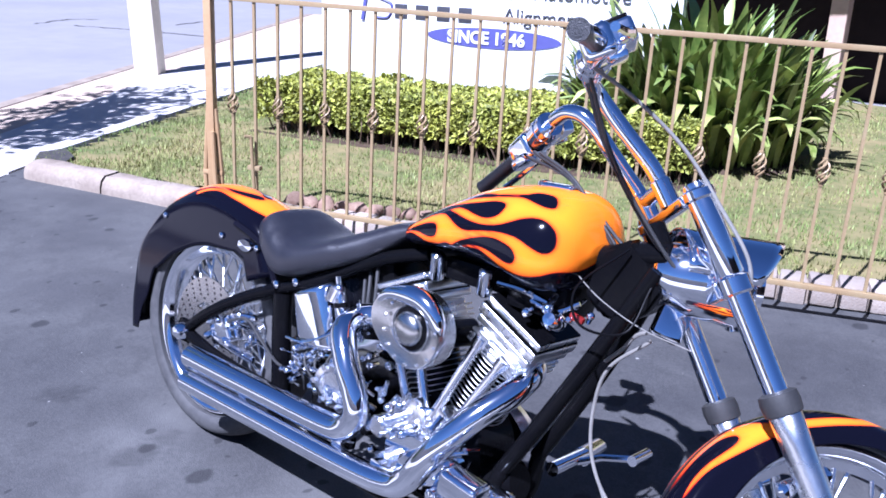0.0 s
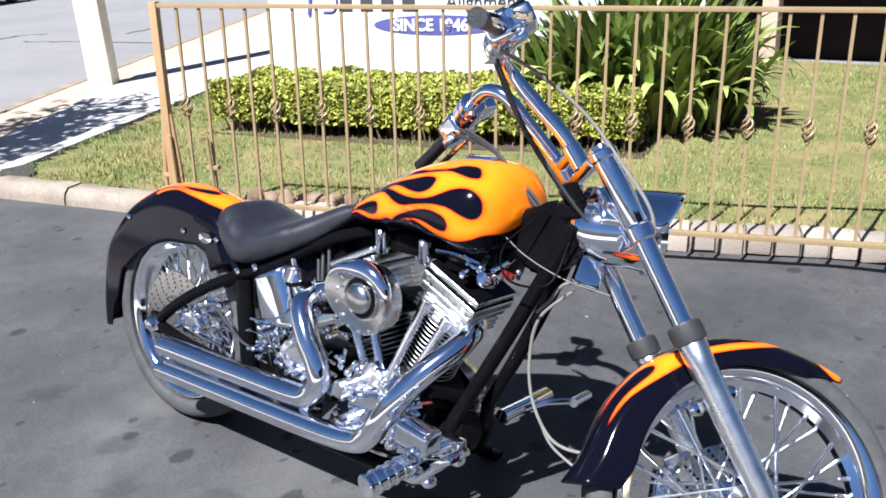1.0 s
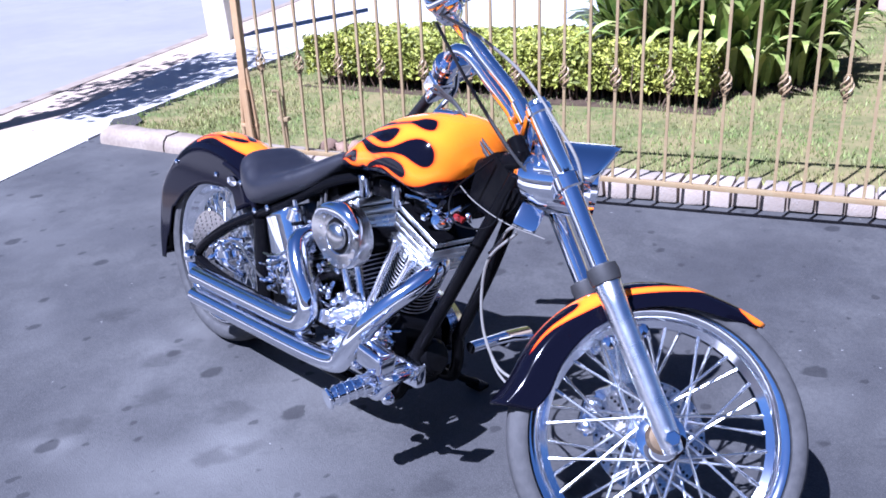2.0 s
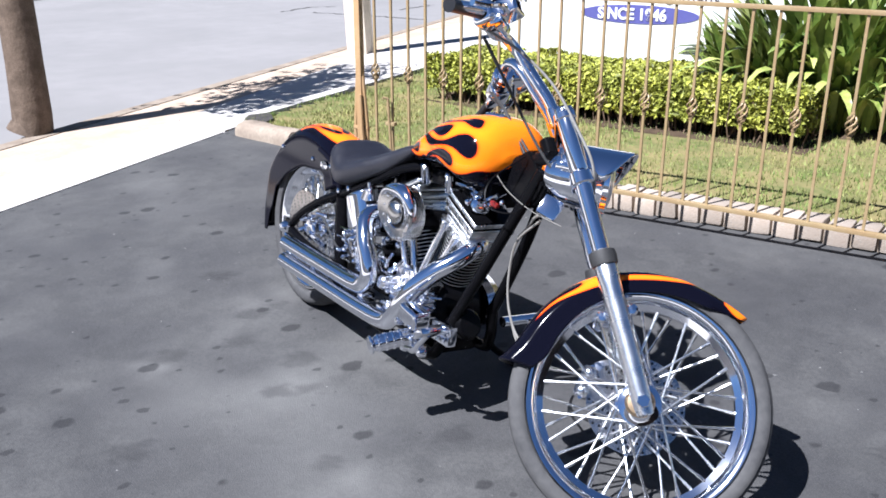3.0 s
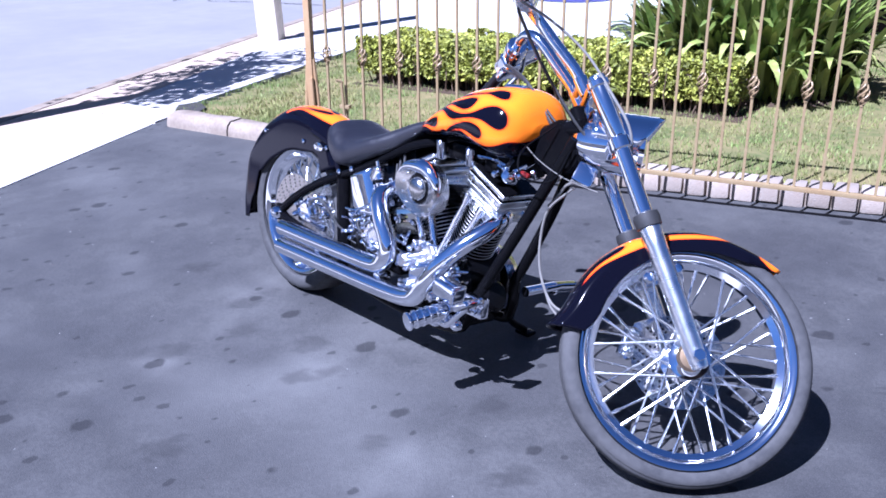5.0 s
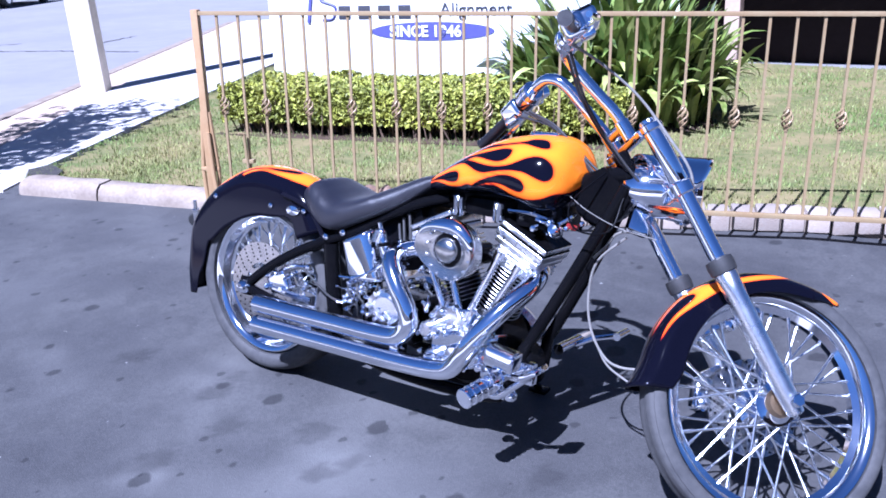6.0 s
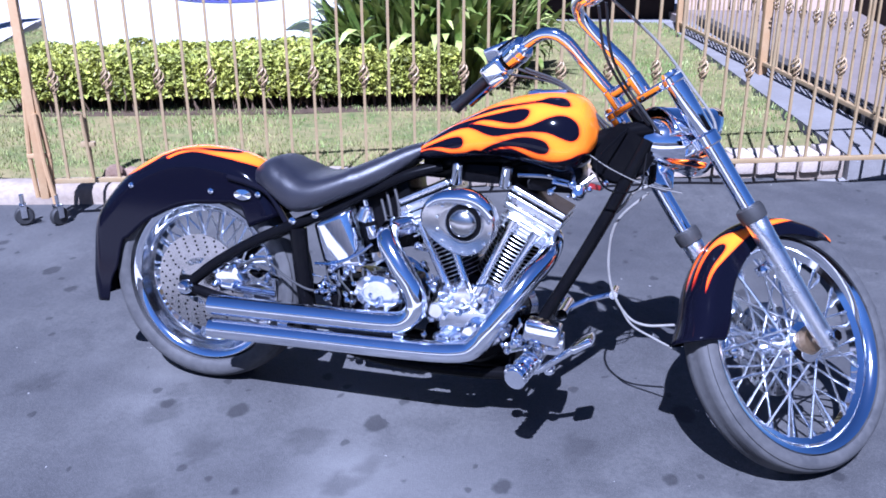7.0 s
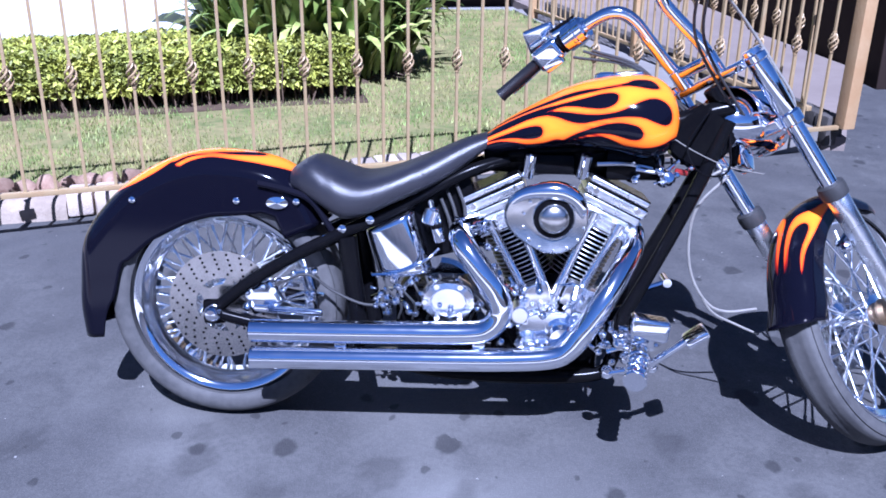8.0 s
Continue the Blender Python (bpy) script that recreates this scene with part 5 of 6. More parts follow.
bm = bmesh.new()
add_lathe(bm, [(0.0, -0.085), (0.10, -0.085), (0.125, -0.06), (0.125, 0.06), (0.10, 0.085), (0.0, 0.085)], pose(0.83, 0, 0.275, 90, 0, 0), 36)
add_box(bm, (0.26, 0.15, 0.10), pose(0.82, 0, 0.20), 0.02)
epart("crankcase", bm, BLACK_FRAME)
CRANK = Vector((0.83, 0, 0.285))
for name, tilt, top in (("rear", -25.5, Vector((0.683, 0, 0.600))), ("front", 27.0, Vector((0.985, 0, 0.600)))):
    ax = (top - CRANK).normalized()
    base = Matrix.Translation(CRANK) @ pose(0, 0, 0, 0, math.degrees(math.atan2(ax.x, ax.z)), 0)
    cyl = empty("cylinder", base, ENGINE)
    bm = bmesh.new()
    add_cyl(bm, (0, 0, 0.08), (0, 0, 0.27), 0.052, seg=28)
    part("barrel", bm, BLACK_FRAME, cyl)
    bm = bmesh.new()
    add_lathe(bm, [(0.05, 0), (0.0655, 0), (0.0655, 0.003), (0.05, 0.003)], Matrix.Diagonal((1.0, 1.08, 1, 1)), 28)
    fin = None
    for k in range(13):
        mm = pose(0, 0, 0.112 + 0.0115 * k) @ Matrix.Diagonal((1 + 0.012 * max(0, k - 9), 1 + 0.012 * max(0, k - 9), 1, 1))
        if fin is None:
            fin = part("cooling_fin", bm, BLACK_FRAME, cyl, m=mm)
            bm = bmesh.new()
            add_lathe(bm, [(0.0652, 0.0004), (0.0672, 0.0004), (0.0678, 0.0015), (0.0672, 0.0026), (0.0652, 0.0026), (0.0652, 0.0004)], Matrix.Diagonal((1.0, 1.08, 1, 1)), 28)
            rim = part("fin_rim", bm, FIN_METAL, cyl, m=mm)
        else:
            again(fin, mm, cyl)
            again(rim, mm, cyl)
    bm = bmesh.new()
    add_box(bm, (0.118, 0.135, 0.046), pose(0, 0, 0.276), 0.010, 3)
    for k in range(3):
        add_box(bm, (0.138, 0.148, 0.005), pose(0, 0, 0.258 + 0.012 * k), 0.0015)
    part("cylinder_head", bm, ALUMINIUM, cyl)
    for z, sx, sy, h in ((0.310, 0.150, 0.146, 0.018), (0.333, 0.160, 0.154, 0.023), (0.356, 0.154, 0.146, 0.017)):
        bm = bmesh.new()
        add_box(bm, (sx, sy, h), pose(0, 0, z), 0.006, 3)
        part("rocker_box", bm, ALUMINIUM, cyl)
        bm = bmesh.new()
        add_box(bm, (sx * 0.975, sy * 0.975, 0.005), pose(0, 0, z + h / 2), 0.0)
        part("gasket", bm, BLACK_FRAME, cyl)
    for sx in (-1, 1):
        bm = bmesh.new()
        add_cyl(bm, (sx * 0.055, -0.074, 0.335), (sx * 0.055, -0.084, 0.335), 0.008, seg=6)
        part("rocker_bolt", bm, ENGINE_CHROME, cyl)
    for sx in (-1, 1):
        bm = bmesh.new()
        add_cyl(bm, (0.022 * sx, -0.098, 0.03), (0.034 * sx, -0.080, 0.29), 0.0115, seg=12)
        add_cyl(bm, (0.022 * sx, -0.098, 0.03), (0.023 * sx, -0.097, 0.07), 0.016, seg=12, bevel=0.002)
        add_cyl(bm, (0.033 * sx, -0.081, 0.265), (0.034 * sx, -0.080, 0.29), 0.016, seg=12, bevel=0.002)
        part("pushrod_tube", bm, ENGINE_CHROME, cyl)
bm = bmesh.new()
ring = []
for k in range(40):
    a = 2 * math.pi * k / 40
    r = 0.085 + 0.016 * math.cos(2 * a) - 0.014 * math.sin(a)
    ring.append((0.84 + 0.92 * r * math.cos(a), r * math.sin(a) * 0.74 + 0.282))
add_loft(bm, [[(x, -0.08, z) for x, z in ring], [(x, -0.128, z) for x, z in ring], [(0.84 + (x - 0.84) * 0.9, -0.138, 0.285 + (z - 0.285) * 0.9) for x, z in ring]])
epart("cam_cover", bm, CHROME)
for k in range(8):
    a = 2 * math.pi * (k + 0.5) / 8
    bm = bmesh.new()
    add_cyl(bm, (0.84 + 0.078 * math.cos(a), -0.128, 0.28 + 0.055 * math.sin(a)), (0.84 + 0.078 * math.cos(a), -0.147, 0.28 + 0.055 * math.sin(a)), 0.008, seg=10, bevel=0.002)
    epart("cover_bolt", bm, ENGINE_CHROME)
bm = bmesh.new()
add_lathe(bm, [(0.036, 0), (0.038, 0.03), (0.030, 0.04), (0.0, 0.042)], pose(0.855, -0.135, 0.265, 90, 0, 0), 28)
epart("ignition_cover", bm, CHROME)
bm = bmesh.new()
add_cyl(bm, (0.755, -0.09, 0.325), (0.755, -0.175, 0.325), 0.022, seg=18, bevel=0.004)
add_cyl(bm, (0.775, -0.09, 0.245), (0.775, -0.165, 0.245), 0.026, seg=18, bevel=0.004)
epart("oil_pump", bm, ENGINE_CHROME)
# tappet blocks
for x, z, a in ((0.79, 0.355, -22), (0.895, 0.355, 24)):
    bm = bmesh.new()
    add_box(bm, (0.075, 0.05, 0.06), pose(x, -0.095, z, 0, a, 0), 0.006)
    epart("tappet_block", bm, ENGINE_CHROME)

# air cleaner: a teardrop back plate, a dished cover and a bullet in its middle
AIR = empty("air_cleaner", pose(0.826, -0.135, 0.556, 90, 0, 0), ENGINE)
outline = []
for k in range(64):
    a = 2 * math.pi * k / 64
    r = 0.079 + 0.036 * max(0.0, math.cos(a - radians(168))) ** 4
    outline.append((r * math.cos(a), r * math.sin(a)))
bm = bmesh.new()
add_loft(bm, [[(x * f, y * f, z) for x, y in outline] for f, z in ((0.92, 0.0), (0.99, 0.004), (1.0, 0.012), (1.0, 0.040), (0.985, 0.050), (0.94, 0.056), (0.88, 0.055), (0.60, 0.047), (0.54, 0.047))])
part("cover", bm, COVER_METAL, AIR, "brushed teardrop cover")
bm = bmesh.new()
add_lathe(bm, [(0.045, 0.046), (0.048, 0.052), (0.047, 0.056), (0.044, 0.053), (0.043, 0.046)], pose(0, 0.006, 0), seg=40)
part("bowl_rim", bm, CHROME, AIR)
bm = bmesh.new()
add_lathe(bm, [(0.0445, 0.050), (0.040, 0.046), (0.030, 0.046)], pose(0, 0.006, 0.003), seg=40)
part("bowl", bm, BLACK_FRAME, AIR, "black recess round the dome")
bm = bmesh.new()
add_lathe(bm, [(0.0345, 0.046), (0.0350, 0.056), (0.0325, 0.063), (0.025, 0.069), (0.012, 0.0725), (0.0, 0.073)], pose(0, 0.006, 0.002), seg=36)
part("dome", bm, COVER_METAL, AIR, "satin metal dome")
for k in range(14):
    a = 2 * math.pi * (k + 0.5) / 14
    bm = bmesh.new()
    add_lathe(bm, [(0.0042, 0.0), (0.0036, 0.003), (0.0, 0.004)], pose(0.069 * math.cos(a), 0.069 * math.sin(a), 0.0545), 8)
    part("cover_rivet", bm, ENGINE_CHROME, AIR)
bm = bmesh.new()
sec = []
for i in range(29):
    u = i / 28
    a = radians(6 + 156 * u)
    w = 0.004 + 0.019 * math.sin(math.pi * (0.08 + 0.84 * u)) ** 0.8
    d = Vector((math.cos(a), math.sin(a), 0))
    r = 0.068 + 0.036 * max(0.0, math.cos(a - radians(168))) ** 4
    c = d * r + Vector((0, 0, 0.044))
    sec.append([c + (d * math.cos(q) + Vector((0, 0, 1)) * math.sin(q)) * w for q in [2 * math.pi * k / 14 for k in range(14)]])
add_loft(bm, sec)
part("trim_band", bm, CHROME, AIR, "polished crescent over the cover")
bm = bmesh.new()
add_cyl(bm, (0.829, 0.0, 0.53), (0.829, -0.14, 0.545), 0.032, seg=20)
epart("intake", bm, BLACK_FRAME)

# blocks added to darken gaps behind the oil tank and under the fuel tank
bm = bmesh.new()
add_box(bm, (0.15, 0.15, 0.21), pose(0.575, 0.03, 0.545, 0, -14, 0), 0.012)
epart("battery_box", bm, BLACK_FRAME)
bm = bmesh.new()
add_box(bm, (0.40, 0.07, 0.075), pose(0.86, 0.02, 0.672, 0, 2, 0), 0.012)
epart("top_mount", bm, BLACK_FRAME)
for x0, z0, x1, z1 in ((0.575, 0.60, 0.600, 0.50), (0.595, 0.62, 0.622, 0.52), (0.560, 0.58, 0.590, 0.47)):
    bm = bmesh.new()
    add_tube(bm, spline([(x0, -0.055, z0), (0.5 * (x0 + x1) + 0.008, -0.075, 0.5 * (z0 + z1)), (x1, -0.080, z1)], 5), 0.0045, 8)
    epart("oil_line", bm, BLACK_RUBBER)

# gearbox and oil tank
bm = bmesh.new()
add_box(bm, (0.20, 0.17, 0.13), pose(0.55, 0.0, 0.295), 0.02, 3)
epart("gearbox", bm, BLACK_FRAME)
bm = bmesh.new()
add_lathe(bm, [(0.062, 0), (0.062, 0.035), (0.055, 0.045), (0.040, 0.048), (0.036, 0.040), (0.0, 0.040)], pose(0.585, -0.10, 0.345, 90, 0, 0) @ Matrix.Diagonal((1.1, 0.85, 1, 1)), 32)
epart("gearbox_cover", bm, ENGINE_CHROME)
for k in range(6):
    a = 2 * math.pi * k / 6
    bm = bmesh.new()
    add_cyl(bm, (0.585 + 0.056 * math.cos(a), -0.14, 0.345 + 0.044 * math.sin(a)), (0.585 + 0.056 * math.cos(a), -0.152, 0.345 + 0.044 * math.sin(a)), 0.007, seg=6)
    epart("gearbox_bolt", bm, ENGINE_CHROME)
def oil_tank():
    """A tank bowed round its upright axis, its side a leaning four-cornered face."""
    low, high = (Vector((0.402, 0, 0.388)), Vector((0.556, 0, 0.410))), (Vector((0.372, 0, 0.500)), Vector((0.508, 0, 0.566)))
    bm = bmesh.new()
    sec = []
    for t, f in ((0.0, 0.92), (0.02, 0.97), (0.05, 0.995), (0.1, 1.0), (0.5, 1.0), (0.9, 1.0), (0.95, 0.995), (0.98, 0.97), (1.0, 0.92)):
        a, b = low[0].lerp(high[0], t), low[1].lerp(high[1], t)
        ring = []
        for k in range(48):
            q = 2 * math.pi * k / 48
            c, w = math.cos(q), math.sin(q)
            p = a.lerp(b, 0.5 + 0.5 * math.copysign(abs(c) ** 0.55, c) * (0.97 + 0.03 * f))
            ring.append((p.x, math.copysign(abs(w) ** 0.8, w) * 0.132 * f, p.z))
        sec.append(ring)
    add_loft(bm, sec)
    return epart("oil_tank", bm, CHROME, "chrome oil tank below the seat")


oil_tank()
bm = bmesh.new()
add_lathe(bm, [(0.0, 0.0), (0.023, 0.002), (0.026, 0.010), (0.026, 0.105), (0.020, 0.114), (0.012, 0.118), (0.012, 0.140), (0.0, 0.142)], axis_frame((0.563, -0.115, 0.485), (0.536, -0.120, 0.60)) @ Matrix.Diagonal((0.55, 0.55, 0.75, 1)), 28)
epart("starter_solenoid", bm, CHROME, "upright chrome canister")
bm = bmesh.new()
add_lathe(bm, [(0.0275, 0.0), (0.029, 0.003), (0.029, 0.012), (0.0275, 0.015)], axis_frame((0.555, -0.1165, 0.520), (0.536, -0.120, 0.60)) @ Matrix.Diagonal((0.55, 0.55, 0.75, 1)), 28)
epart("solenoid_band", bm, BLACK_FRAME)
bm = bmesh.new()
add_tube(bm, spline([(0.40, -0.13, 0.405), (0.47, -0.14, 0.415), (0.53, -0.138, 0.445), (0.56, -0.12, 0.47)], 5), 0.004, 8)
epart("tank_strap", bm, CHROME)
bm = bmesh.new()
add_cyl(bm, (0.545, -0.12, 0.565), (0.535, -0.125, 0.53), 0.018, seg=16, bevel=0.003)
epart("oil_filler", bm, ENGINE_CHROME)
bm = bmesh.new()
add_lathe(bm, [(0.0, -0.02), (0.04, -0.02), (0.046, -0.012), (0.046, 0.05), (0.036, 0.06), (0.0, 0.062)], pose(0.98, -0.03, 0.255, 0, 70, 0), 24)
epart("oil_filter", bm, BLACK_FRAME)
bm = bmesh.new()
add_lathe(bm, [(0.0, 0.0), (0.10, 0.0), (0.11, 0.02), (0.10, 0.05), (0.0, 0.055)], pose(0.80, 0.10, 0.28, -90, 0, 0) @ Matrix.Diagonal((1.5, 0.9, 1, 1)), 32)
add_lathe(bm, [(0.0, 0.0), (0.09, 0.0), (0.10, 0.02), (0.09, 0.05), (0.0, 0.055)], pose(0.55, 0.10, 0.29, -90, 0, 0), 32)
epart("primary_cover", bm, ENGINE_CHROME)

# -- exhaust --
pipe("upper_exhaust", [(0.650, -0.07, 0.525), (0.612, -0.115, 0.512), (0.622, -0.165, 0.490), (0.664, -0.188, 0.435), (0.700, -0.192, 0.380), (0.710, -0.192, 0.335), (0.684, -0.192, 0.298), (0.63, -0.192, 0.285), (0.45, -0.192, 0.281), (0.28, -0.192, 0.278), (0.116, -0.192, 0.276)], 0.0280, CHROME, None, "chrome upper exhaust pipe", 7, 24)
pipe("lower_exhaust", [(0.985, 0.0, 0.518), (1.022, -0.030, 0.508), (1.018, -0.085, 0.472), (0.985, -0.142, 0.425), (0.950, -0.178, 0.372), (0.912, -0.194, 0.312), (0.876, -0.196, 0.260), (0.83, -0.196, 0.233), (0.70, -0.196, 0.222), (0.40, -0.196, 0.216), (0.116, -0.196, 0.211)], 0.0280, CHROME, None, "chrome lower exhaust pipe", 7, 24)
for y, z in ((-0.192, 0.276), (-0.196, 0.211)):
    bm = bmesh.new()
    add_cyl(bm, (0.113, y, z), (0.1145, y, z), 0.0235, seg=20)
    bpart("exhaust_mouth", bm, BLACK_FRAME)
for x, z in ((0.66, 0.247), (0.33, 0.237), (0.78, 0.247)):
    bm = bmesh.new()
    add_box(bm, (0.03, 0.05, 0.03), pose(x, -0.165, z), 0.005)
    bpart("exhaust_clamp", bm, CHROME)

# -- rear brake and struts near the wheel --
bm = bmesh.new()
add_box(bm, (0.085, 0.05, 0.07), pose(0.125, -0.095, 0.335, 0, -25, 0), 0.012, 3)
CAL = bpart("rear_caliper", bm, CHROME)
for dx, dz in ((-0.028, 0.02), (0.024, -0.02), (0.03, 0.022)):
    bm = bmesh.new()
    add_cyl(bm, (0.125 + dx, -0.115, 0.335 + dz), (0.125 + dx, -0.128, 0.335 + dz), 0.009, seg=6)
    bpart("caliper_bolt", bm, CHROME, CAL)
bm = bmesh.new()
add_box(bm, (0.17, 0.012, 0.02), pose(0.19, -0.118, 0.305, 0, 3, 0), 0.004)
bpart("brake_stay", bm, CHROME)
bm = bmesh.new()
add_tube(bm, spline([(0.16, -0.12, 0.37), (0.24, -0.125, 0.40), (0.30, -0.12, 0.36), (0.38, -0.13, 0.33), (0.46, -0.13, 0.335)], 6), 0.0036, 8)
bpart("brake_hose", bm, BLACK_RUBBER)

# -- footrest and pedal on the near side, footrest and stand on the far side --
RIGHT_PEG = empty("right_control", Matrix(), BIKE)
bm = bmesh.new()
add_cyl(bm, (1.035, -0.10, 0.27), (1.035, -0.23, 0.27), 0.016, seg=16)
add_box(bm, (0.09, 0.03, 0.06), pose(1.035, -0.12, 0.26), 0.008)
part("peg_mount", bm, CHROME, RIGHT_PEG)
bm = bmesh.new()
add_lathe(bm, [(0.014, 0), (0.022, 0.004), (0.024, 0.02), (0.024, 0.10), (0.020, 0.112), (0.0, 0.116)], axis_frame((1.03, -0.225, 0.262), (1.0, -0.36, 0.232)), 20)
part("footpeg", bm, CHROME, RIGHT_PEG)
bm = bmesh.new()
for k in range(5):
    f = 0.25 + 0.15 * k
    c = Vector((1.03, -0.225, 0.262)).lerp(Vector((1.0, -0.36, 0.232)), f)
    add_lathe(bm, [(0.0243, -0.004), (0.0265, -0.002), (0.0265, 0.002), (0.0243, 0.004)], axis_frame(c, c + Vector((-0.03, -0.135, -0.03))), 20)
part("peg_ring", bm, CHROME, RIGHT_PEG)
bm = bmesh.new()
add_box(bm, (0.085, 0.055, 0.05), pose(1.045, -0.235, 0.325, 0, 8, 0), 0.010, 3)
part("master_cylinder", bm, CHROME, RIGHT_PEG)
bm = bmesh.new()
add_tube(bm, spline([(0.98, -0.20, 0.205), (1.03, -0.215, 0.215), (1.09, -0.235, 0.265), (1.135, -0.245, 0.305)], 6), 0.009, 10)
add_box(bm, (0.055, 0.07, 0.018), pose(1.145, -0.255, 0.315, 0, -35, 0), 0.007)
part("brake_pedal", bm, CHROME, RIGHT_PEG)
for x, y, z, r in ((0.96, -0.19, 0.20, 0.016), (1.0, -0.20, 0.24, 0.014), (1.06, -0.20, 0.22, 0.015), (0.985, -0.235, 0.29, 0.012)):
    bm = bmesh.new()
    add_lathe(bm, [(r, 0), (r, 0.012), (r * 0.7, 0.02), (0, 0.022)], pose(x, y, z, 90, 0, 0), 14)
    part("linkage_knob", bm, CHROME, RIGHT_PEG)
bm = bmesh.new()
add_tube(bm, [(0.955, -0.205, 0.20), (1.06, -0.215, 0.225)], 0.006, 8)
add_tube(bm, [(0.96, -0.19, 0.25), (1.04, -0.225, 0.29)], 0.006, 8)
part("linkage_rod", bm, CHROME, RIGHT_PEG)
LEFT_PEG = empty("left_control", Matrix(), BIKE)
bm = bmesh.new()
add_cyl(bm, (1.035, 0.09, 0.27), (1.035, 0.22, 0.27), 0.016, seg=14)
add_cyl(bm, (1.03, 0.22, 0.262), (1.0, 0.35, 0.24), 0.022, seg=16, bevel=0.004)
part("footpeg", bm, CHROME, LEFT_PEG)
bm = bmesh.new()
add_tube(bm, [(1.03, 0.17, 0.26), (1.09, 0.20, 0.29), (1.16, 0.215, 0.31)], 0.008, 8)
add_cyl(bm, (1.16, 0.20, 0.31), (1.16, 0.27, 0.31), 0.012, seg=12)
part("shift_lever", bm, CHROME, LEFT_PEG)
bm = bmesh.new()
add_tube(bm, spline([(0.93, 0.12, 0.17), (0.90, 0.20, 0.11), (0.88, 0.285, 0.065)], 5), 0.011, 10)
add_box(bm, (0.06, 0.04, 0.012), pose(0.88, 0.29, 0.056, 9, 0, 0), 0.004)
bpart("side_stand", bm, BLACK_FRAME)

# -- fork, head lamp, handlebar: all turned with the wheel --
FORKS = empty("front_fork", FORK, BIKE)
OFF = 0.042
for s in (-1, 1):
    y = s * 0.113
    bm = bmesh.new()
    add_lathe(bm, [(0.012, -0.034), (0.020, -0.030), (0.022, -0.01), (0.024, 0.02), (0.0245, 0.10), (0.0265, 0.28), (0.0275, 0.331), (0.024, 0.338)], pose(OFF, y, 0), 28)
    part("fork_slider", bm, ALUMINIUM, FORKS, "satin aluminium fork slider")
    bm = bmesh.new()
    add_lathe(bm, [(0.024, 0.328), (0.032, 0.332), (0.034, 0.352), (0.032, 0.366), (0.022, 0.370)], pose(OFF, y, 0), 24)
    part("dust_boot", bm, BLACK_RUBBER, FORKS)
    bm = bmesh.new()
    add_cyl(bm, (OFF, y, 0.33), (OFF, y, 0.735), 0.0205, seg=28, bevel=0.002)
    part("fork_tube", bm, CHROME, FORKS)
    bm = bmesh.new()
    add_lathe(bm, [(0.0206, 0.570), (0.0245, 0.576), (0.0245, 0.736), (0.0225, 0.743), (0.0, 0.745)], pose(OFF, y, 0), 28)
    part("fork_cover", bm, CHROME, FORKS)
    bm = bmesh.new()
    add_cyl(bm, (OFF, y + s * 0.022, 0), (OFF, y + s * 0.040, 0), 0.016, seg=6, bevel=0.002)
    part("axle_nut", bm, CHROME, FORKS)
bm = bmesh.new()
add_cyl(bm, (OFF, -0.138, 0), (OFF, 0.138, 0), 0.011, seg=16)
part("axle", bm, CHROME, FORKS)
bm = bmesh.new()
add_lathe(bm, [(0.034, 0.0), (0.036, 0.006), (0.030, 0.018), (0.016, 0.02)], pose(OFF, -0.062, 0, 90, 0, 0), 28)
part("hub_cap", bm, BRONZE, FORKS, "dull bronze hub spacer")


def clamp(z, thick, name):
    bm = bmesh.new()
    add_box(bm, (0.030, 0.19, thick), pose(0.030, 0, z), 0.008, 3)
    for s in (-1, 1):
        add_cyl(bm, (OFF, s * 0.113, z - thick * 0.5), (OFF, s * 0.113, z + thick * 0.5), 0.0285, seg=28, bevel=0.004)
    part(name, bm, CHROME, FORKS)


clamp(0.556, 0.034, "lower_clamp")
clamp(0.722, 0.022, "upper_clamp")
for s in (-1, 1):
    bm = bmesh.new()
    add_cyl(bm, (0.030, 0.025 + s * 0.048, 0.73), (0.026, 0.025 + s * 0.048, 0.785), 0.019, seg=18, bevel=0.003)
    part("riser", bm, CHROME, FORKS)
bm = bmesh.new()
HALF = [(0.028, 0.0, 0.768), (0.027, 0.042, 0.772), (0.020, 0.052, 0.81), (0.000, 0.048, 0.88), (-0.018, 0.046, 0.945), (-0.036, 0.062, 0.982), (-0.056, 0.110, 0.996), (-0.090, 0.262, 0.986), (-0.172, 0.386, 0.966)]
SIDE = 0.025   # the bar sits this far to the left in its clamps
line = [(x, SIDE - y, z) for x, y, z in HALF[:0:-1]] + [(x, SIDE + y, z) for x, y, z in HALF]
add_tube(bm, spline(line, 8), 0.0155, 20)
part("handlebar", bm, CHROME, FORKS, "chrome pulled-back handlebar")
